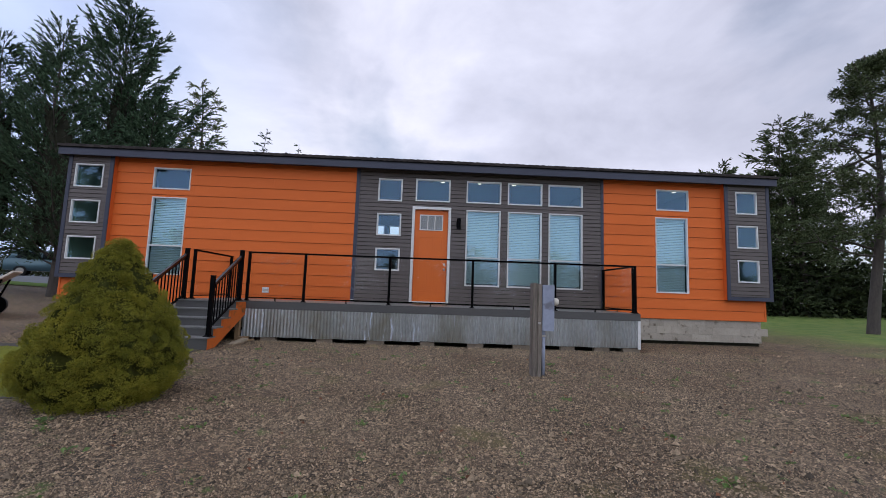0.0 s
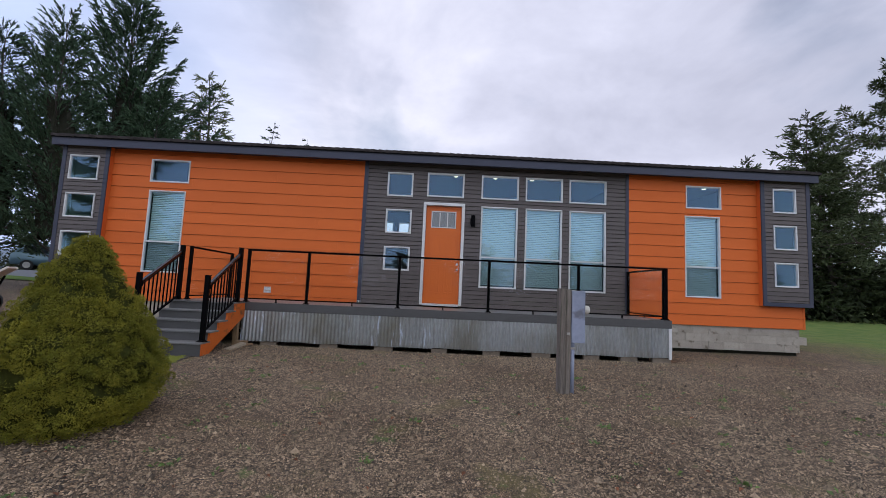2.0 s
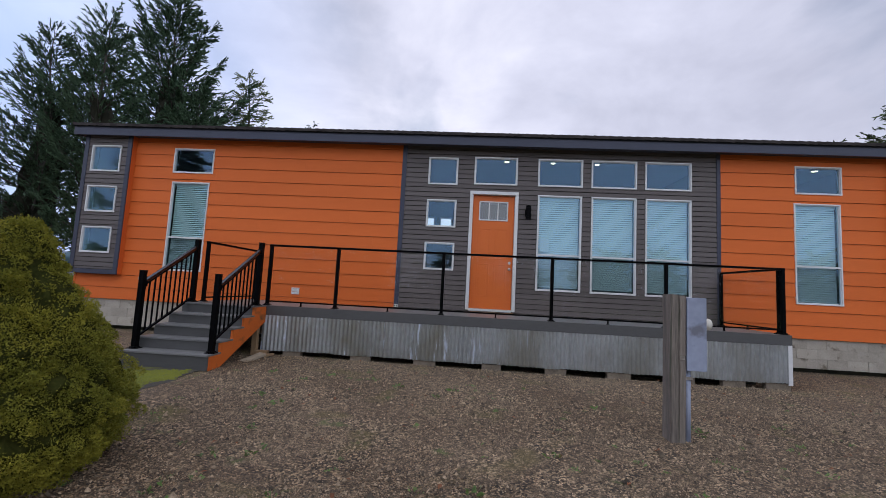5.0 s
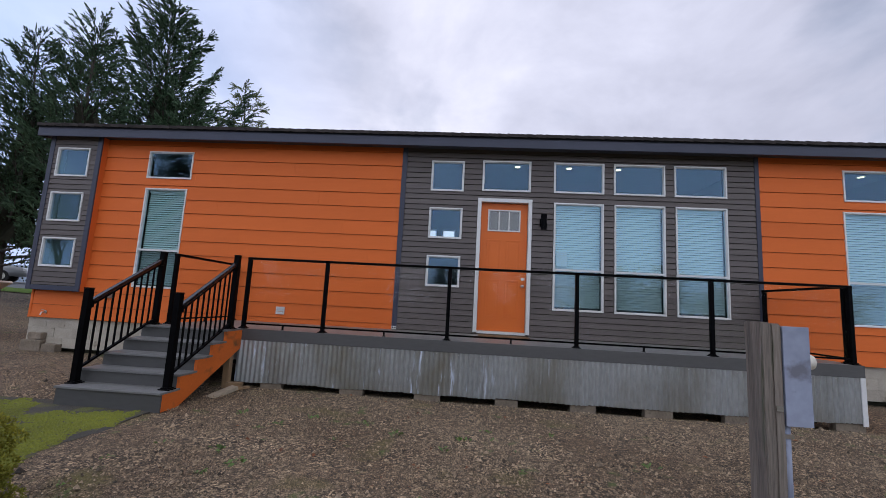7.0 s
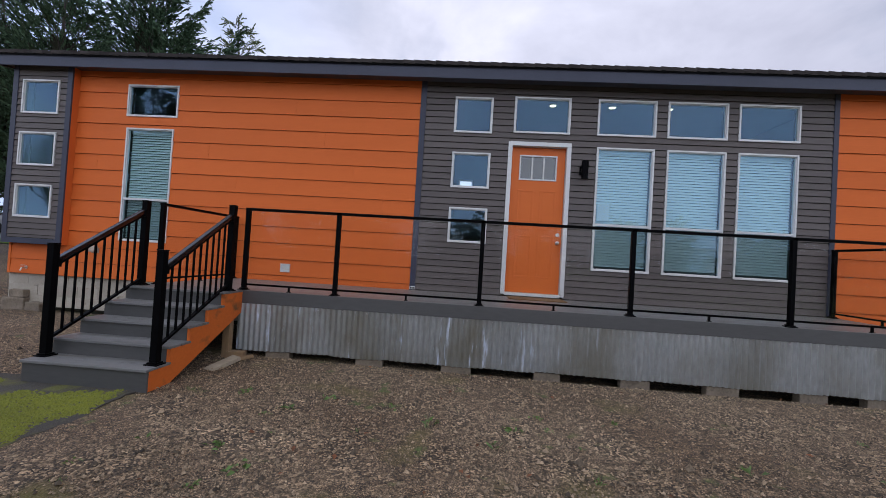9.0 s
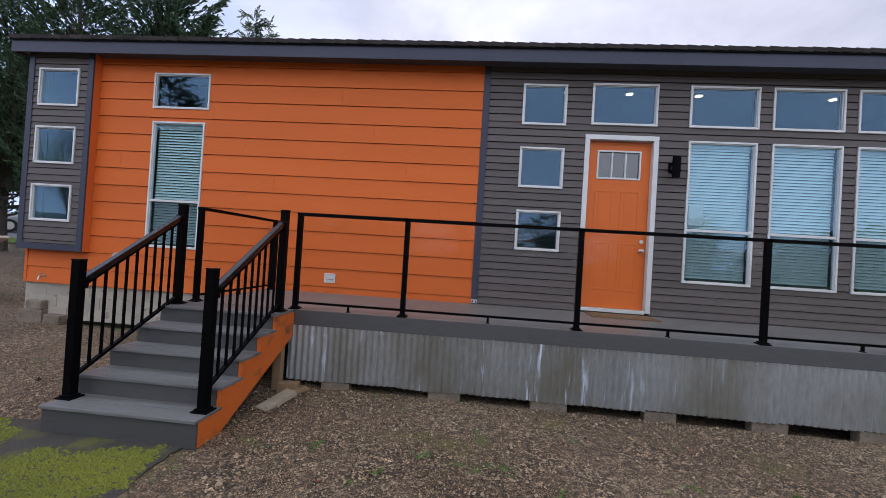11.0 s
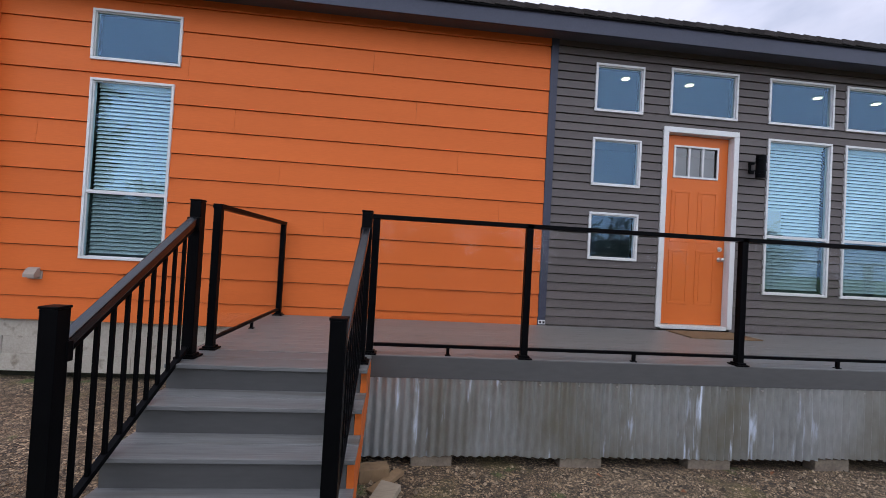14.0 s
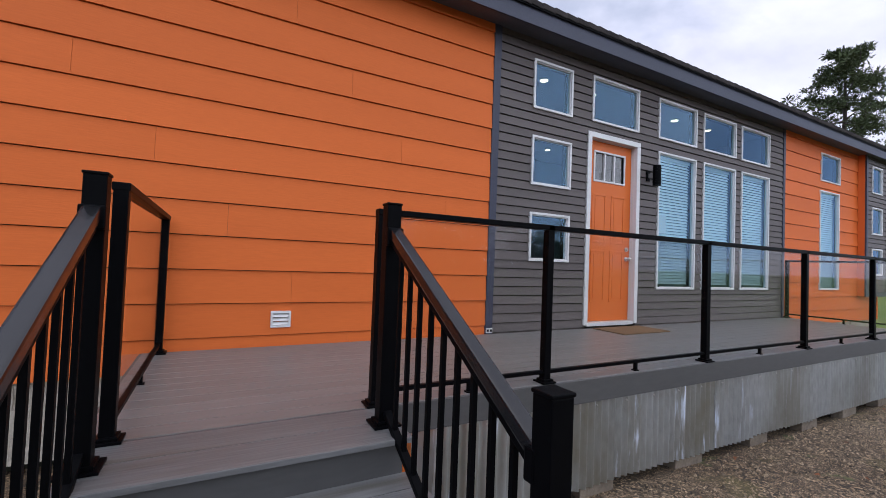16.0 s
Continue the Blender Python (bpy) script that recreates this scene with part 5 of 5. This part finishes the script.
conifer("cedar_tree", "dark broad cedar behind the end of the house", (19.6, 27.0), 10.2, 4.0, 0.8, 85, PINE, 43, droop=0.35, flare=0.7, spray=0.65, density=12)
# trees across the yard, seen in the panes
for tx, ty, th in ((-20.5, -4.8, 11.0), (-26.0, -13.0, 10.0)):
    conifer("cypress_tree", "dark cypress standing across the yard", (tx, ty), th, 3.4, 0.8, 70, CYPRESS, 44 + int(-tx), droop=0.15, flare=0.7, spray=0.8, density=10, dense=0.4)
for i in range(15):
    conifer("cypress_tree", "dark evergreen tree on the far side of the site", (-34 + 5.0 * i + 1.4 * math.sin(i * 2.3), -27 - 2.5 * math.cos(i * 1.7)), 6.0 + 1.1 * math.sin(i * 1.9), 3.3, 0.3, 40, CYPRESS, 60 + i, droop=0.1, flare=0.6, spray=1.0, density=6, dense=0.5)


def undergrowth():
    rng = np.random.default_rng(50)
    c = []
    for _ in range(300):
        x = rng.uniform(14.5, 44)
        y = 27.5 - 0.5 * (x - 14.5) + rng.uniform(-0.4, 5) + rng.normal(0, 0.5)
        c.append((x, y, float(ground_z(x, y)) + rng.uniform(0.1, 1.0) * rng.uniform(0.6, 4.6)))
    for _ in range(130):
        x = rng.uniform(-46, -24)
        y = rng.uniform(40, 60)
        c.append((x, y, float(ground_z(x, y)) + rng.uniform(0.0, 2.2)))
    c = np.array(c)
    m = 170
    cc = np.repeat(c, m, 0)
    d = unit(rng.normal(0, 1, cc.shape))
    p = cc + d * rng.uniform(0.5, 1.5, (len(cc), 1)) * np.array((1, 1, 0.75))
    p[:, 2] = np.maximum(p[:, 2], ground_z(p[:, 0], p[:, 1]) + 0.05)
    tip = p + unit(d + rng.normal(0, 0.8, cc.shape)) * rng.uniform(0.15, 0.4, (len(cc), 1))
    side = unit(np.cross(tip - p, rng.normal(0, 1, cc.shape)))
    ob = raw("undergrowth", *blades(p, tip, rng.uniform(0.05, 0.11, len(cc)), side), HEDGE)
    tagged(ob, "dark evergreen thicket under the trees beyond the lawn", "bushes", kind="stuff")


undergrowth()


def bare_tree(x, y, height, seed):
    rng = np.random.default_rng(seed)
    z0 = float(ground_z(x, y)) - 0.05
    t = thing("bare_tree", x, y, z0, "leafless deciduous tree with fine upswept twigs", "tree")
    trunk, wood = [], []

    def grow(p, d, ln, r, level):
        n = 5
        pts = [p]
        for _ in range(n):
            d = d + rng.normal(0, 0.11, 3) + np.array((0, 0, 0.05))
            d = d / np.linalg.norm(d)
            pts.append(pts[-1] + d * ln / n)
        (trunk if level == 0 else wood).append(tube(pts, np.linspace(r, r * 0.55, n + 1), 6 if level < 2 else 3))
        if level >= 5:
            return
        for k in range(4 if level < 3 else 3):
            q = rng.uniform(0.45, 1.0) if k else 1.0
            i = min(n, int(q * n))
            nd = d + unit(rng.normal(0, 1, (1, 3)))[0] * rng.uniform(0.5, 0.95)
            nd[2] += 0.12
            grow(pts[i], nd / np.linalg.norm(nd), ln * rng.uniform(0.62, 0.84), r * rng.uniform(0.45, 0.6), level + 1)

    grow(np.zeros(3), np.array((0, 0, 1.0)), height * 0.24, 0.15, 0)
    raw("trunk", *joined(trunk), BARK, t, True)
    raw("branch_work", *joined(wood), BARK, t)


bare_tree(-21.0, 15.8, 16.0, 61)
bare_tree(-27.5, -6.5, 12.0, 63)


def weeds():
    rng = np.random.default_rng(70)
    roots, tips, w = [], [], []
    spots = [(rng.uniform(-4.5, 6.0), 1.5 + 7 * rng.uniform(0, 1) ** 1.8) for _ in range(270)]
    for x, y in spots:
        if x < -3.6 and y > 4.4:
            continue
        z = float(ground_z(x, y))
        k = int(rng.integers(5, 16))
        s = rng.uniform(0.018, 0.06)
        for _ in range(k):
            a = rng.uniform(0, 6.28)
            r0 = np.array((x + rng.normal(0, s * 0.8), y + rng.normal(0, s * 0.8), z))
            roots.append(r0)
            tips.append(r0 + np.array((math.cos(a) * s, math.sin(a) * s, s * rng.uniform(0.15, 0.7))))
            w.append(s * rng.uniform(0.12, 0.3))
    root, tip = np.array(roots), np.array(tips)
    side = unit(np.cross(tip - root, rng.normal(0, 1, root.shape)))
    ob = raw("weeds", *blades(root, tip, np.array(w), side, 0.01), WEED)
    tagged(ob, "small green weeds sprouting in the gravel", "weeds", kind="stuff")


weeds()


def loose_stones():
    rng = np.random.default_rng(80)
    n = 180000
    y = 1.3 + 8.5 * rng.uniform(0, 1, n) ** 1.25
    x = rng.uniform(-1, 1, n) * (3.0 + 1.0 * y) - 0.8
    keep = ~((x < -3.9 - 0.35 * rng.uniform(0, 1, n) ** 2) & (y > 4.9) & (y < 8.4 - 0.2 * rng.uniform(0, 1, n))) & (x > -9)
    x, y = x[keep], y[keep]
    n = len(x)
    s = rng.uniform(0.0055, 0.0130, n) * (1 + 0.8 * (rng.uniform(0, 1, n) > 0.93)) * (1 + 1.1 * (rng.uniform(0, 1, n) > 0.975))
    a = rng.uniform(0, 6.28, n)
    z = ground_z(x, y) + s * 0.25
    ca, sa = np.cos(a), np.sin(a)
    off = [(1, 0, 0), (0, 0.75, 0.1), (-0.9, 0.1, 0), (0.1, -0.7, 0.05), (0.15, 0.1, 0.95), (0, 0, -0.6)]
    v = np.stack([np.stack([x + s * (ox * ca - oy * sa), y + s * (ox * sa + oy * ca), z + s * oz], 1) for ox, oy, oz in off], 1).reshape(-1, 3)
    f = []
    for i in range(n):
        o = 6 * i
        f += [(o, o + 1, o + 4), (o + 1, o + 2, o + 4), (o + 2, o + 3, o + 4), (o + 3, o, o + 4)]
    ob = raw("loose_gravel", v, f, PEBBLE)
    tagged(ob, "loose brown and grey gravel scattered over the yard", "gravel", kind="stuff")


loose_stones()


def fallen_leaves():
    rng = np.random.default_rng(84)
    n = 170
    x, y = rng.uniform(-4.2, 5.5, n), rng.uniform(2.0, 9.7, n)
    keep = ~((x < -3.8) & (y > 4.4))
    x, y = x[keep], y[keep]
    root = np.stack([x, y, ground_z(x, y) + 0.016], 1)
    a = rng.uniform(0, 6.28, len(x))
    s = rng.uniform(0.025, 0.06, len(x))
    tip = root + np.stack([np.cos(a) * s, np.sin(a) * s, rng.uniform(0, 0.02, len(x))], 1)
    side = unit(np.stack([-np.sin(a), np.cos(a), rng.normal(0, 0.3, len(x))], 1))
    ob = raw("fallen_leaves", *blades(root, tip, s * 0.32, side, 0.008), LEAF_BROWN)
    tagged(ob, "few reddish-brown dead leaves lying on the gravel", "leaves", kind="stuff")


fallen_leaves()

# ---- beyond the house ----
def strip(name, pts, width, lift, material, label):
    v, f = [], []
    for i, (x, y) in enumerate(pts):
        a, b = pts[max(i - 1, 0)], pts[min(i + 1, len(pts) - 1)]
        d = Vector((b[0] - a[0], b[1] - a[1])).normalized()
        for s in (-0.5, 0.0, 0.5):
            px, py = x - d.y * width * s, y + d.x * width * s
            v.append((px, py, float(ground_z(px, py)) + lift))
    for i in range(len(pts) - 1):
        for k in (0, 1):
            f.append((3 * i + k, 3 * i + k + 1, 3 * i + 4 + k, 3 * i + 3 + k))
    tagged(raw(name, v, f, material), label, name, kind="structure")


strip("road", [(-70 + 3 * i, -8.5 + 2.35 * i) for i in range(28)], 9.0, 0.03, ASPHALT, "pale grey asphalt drive beyond the yard")
strip("lawn", [(-66.6 + 3 * i, -12.8 + 2.35 * i) for i in range(21)], 2.2, 0.04, LAWN, "bright mown grass verge along the drive")


def vehicle(x, y, heading, paint, label, tall=0.0, long_=4.7):
    z = float(ground_z(x, y)) + 0.03
    t = thing("parked_car", x, y, z, label, "car")
    L, H = long_ / 2, 1.45 + tall
    m = finish("car_paint", paint, tuple(c * 0.9 for c in paint), 2, 60, 0.28, 0.2, 0)
    dark_glass = finish("car_window", (0.02, 0.025, 0.03), None, 2, 60, 0.08, 0, 0)
    rubber = finish("tyre_rubber", (0.015, 0.015, 0.016), None, 8, 60, 0.85)

    def put(bm):
        bmesh.ops.transform(bm, matrix=pose(x, y, z, 0, 0, heading), verts=bm.verts)
        return bm

    body = prism(bmesh.new(), [(-L, 0.35), (-L, 0.85 + tall * 0.6), (-L + 0.25, 0.95 + tall * 0.6), (L - 1.35, 0.98 + tall * 0.4), (L - 0.2, 0.85 + tall * 0.4), (L, 0.65), (L, 0.35)], -0.9, 0.9)
    bmesh.ops.bevel(body, geom=body.edges[:], offset=0.05, segments=2, affect="EDGES")
    part("body", put(body), m, t, "", True)
    cab = prism(bmesh.new(), [(-L + 0.15, 0.9 + tall * 0.5), (-L + 0.45, H - 0.04), (-L + 0.7, H), (0.35, H), (0.6, H - 0.05), (L - 1.3, 0.95 + tall * 0.4)], -0.78, 0.78)
    bmesh.ops.bevel(cab, geom=cab.edges[:], offset=0.05, segments=2, affect="EDGES")
    part("cabin", put(cab), m, t, "", True)
    for s in (-1, 1):
        for a, b in ((-L + 0.6, -0.75), (-0.65, 0.3), (0.38, 0.85)):
            up = H - 0.13 if b < 0.5 else H - 0.26
            w = prism(bmesh.new(), [(a, 1.0 + tall * 0.5), (a + 0.04, up), (b - 0.06, up), (b + 0.1, 1.0 + tall * 0.5)], *sorted((s * 0.77, s * 0.79)))
            part("window", put(w), dark_glass, t)
    for wx in (-L + 0.85, L - 0.9):
        for s in (-1, 1):
            tyre = part("tyre", put(rod(bmesh.new(), (wx, s * 0.7, 0.33), (wx, s * 0.92, 0.33), 0.33, None, 20)), rubber, t)
            part("rim", put(rod(bmesh.new(), (wx, s * 0.92, 0.33), (wx, s * 0.93, 0.33), 0.2, None, 16)), STEEL, tyre)
    for s in (-1, 1):
        part("headlight", put(a_box(L - 0.06, L + 0.01, s * 0.72 - 0.14, s * 0.72 + 0.14, 0.64, 0.78, 0.02)), WHITE, t)


vehicle(-26.0, 31.0, 34, (0.085, 0.15, 0.18), "dark teal estate vehicle parked on the drive", 0.32, 5.0)
vehicle(-27.0, 24.0, 36, (0.42, 0.43, 0.45), "silver saloon parked beyond the yard")
vehicle(-31.0, 27.5, 40, (0.10, 0.13, 0.18), "dark blue saloon parked beyond the yard")
vehicle(-28.0, 20.0, 200, (0.5, 0.5, 0.5), "pale grey hatchback parked beyond the yard", 0.1, 4.2)
vehicle(-37.0, 29.0, 36, (0.05, 0.25, 0.30), "turquoise van parked far beyond the yard", 0.5, 5.0)

cart = thing("tow_dolly", -12.5, 13.0, 0.05, "low tow dolly with a pale tilted ramp and a dark tyre", "trailer")
gz = float(ground_z(-12.5, 13.0))
part("ramp", bar(bmesh.new(), (-13.0, 12.65, gz + 0.42), (-12.05, 13.2, gz + 1.30), 0.9, 0.06, 0.01), CAP_WHITE, cart)
for side in (-0.38, 0.38):
    part("strut", bar(bmesh.new(), (-12.45 - side * 0.5, 12.95 + side * 0.86, gz + 0.36), (-12.25 - side * 0.5, 13.08 + side * 0.86, gz + 1.06), 0.05, 0.05, 0.004), BLACK, cart)
    tyre = part("tyre", rod(bmesh.new(), (-12.60 - side * 0.6, 12.92 + side * 1.3, gz + 0.28), (-12.70 - side * 0.6, 13.08 + side * 1.3, gz + 0.28), 0.28, None, 24), BLACK, cart)
    part("hub", rod(bmesh.new(), (-12.59 - side * 0.6, 12.905 + side * 1.3, gz + 0.28), (-12.71 - side * 0.6, 13.095 + side * 1.3, gz + 0.28), 0.11, None, 16), BLACK, tyre)
part("axle", rod(bmesh.new(), (-12.40, 12.45, gz + 0.30), (-12.90, 13.55, gz + 0.30), 0.045, None, 10), BLACK, cart)


def hills():
    v, f = [], []
    n = 90
    for i in range(n + 1):
        a = math.pi * (0.40 + 0.9 * i / n)
        r = 900
        hgt = 30 + 26 * noise.noise((i * 0.11, 0, 0)) + 10 * noise.noise((i * 0.4, 3, 0))
        for rr, zz in ((r, -5), (r + 60, hgt), (r + 200, -5)):
            v.append((rr * math.cos(a), rr * math.sin(a), zz))
    for i in range(n):
        for k in (0, 1):
            f.append((3 * i + k, 3 * i + 3 + k, 3 * i + 4 + k, 3 * i + 1 + k))
    tagged(raw("backdrop", v, f, HILL, None, True), "low wooded hills on the horizon, distance haze in their blue-grey", "hills", kind="structure")


hills()
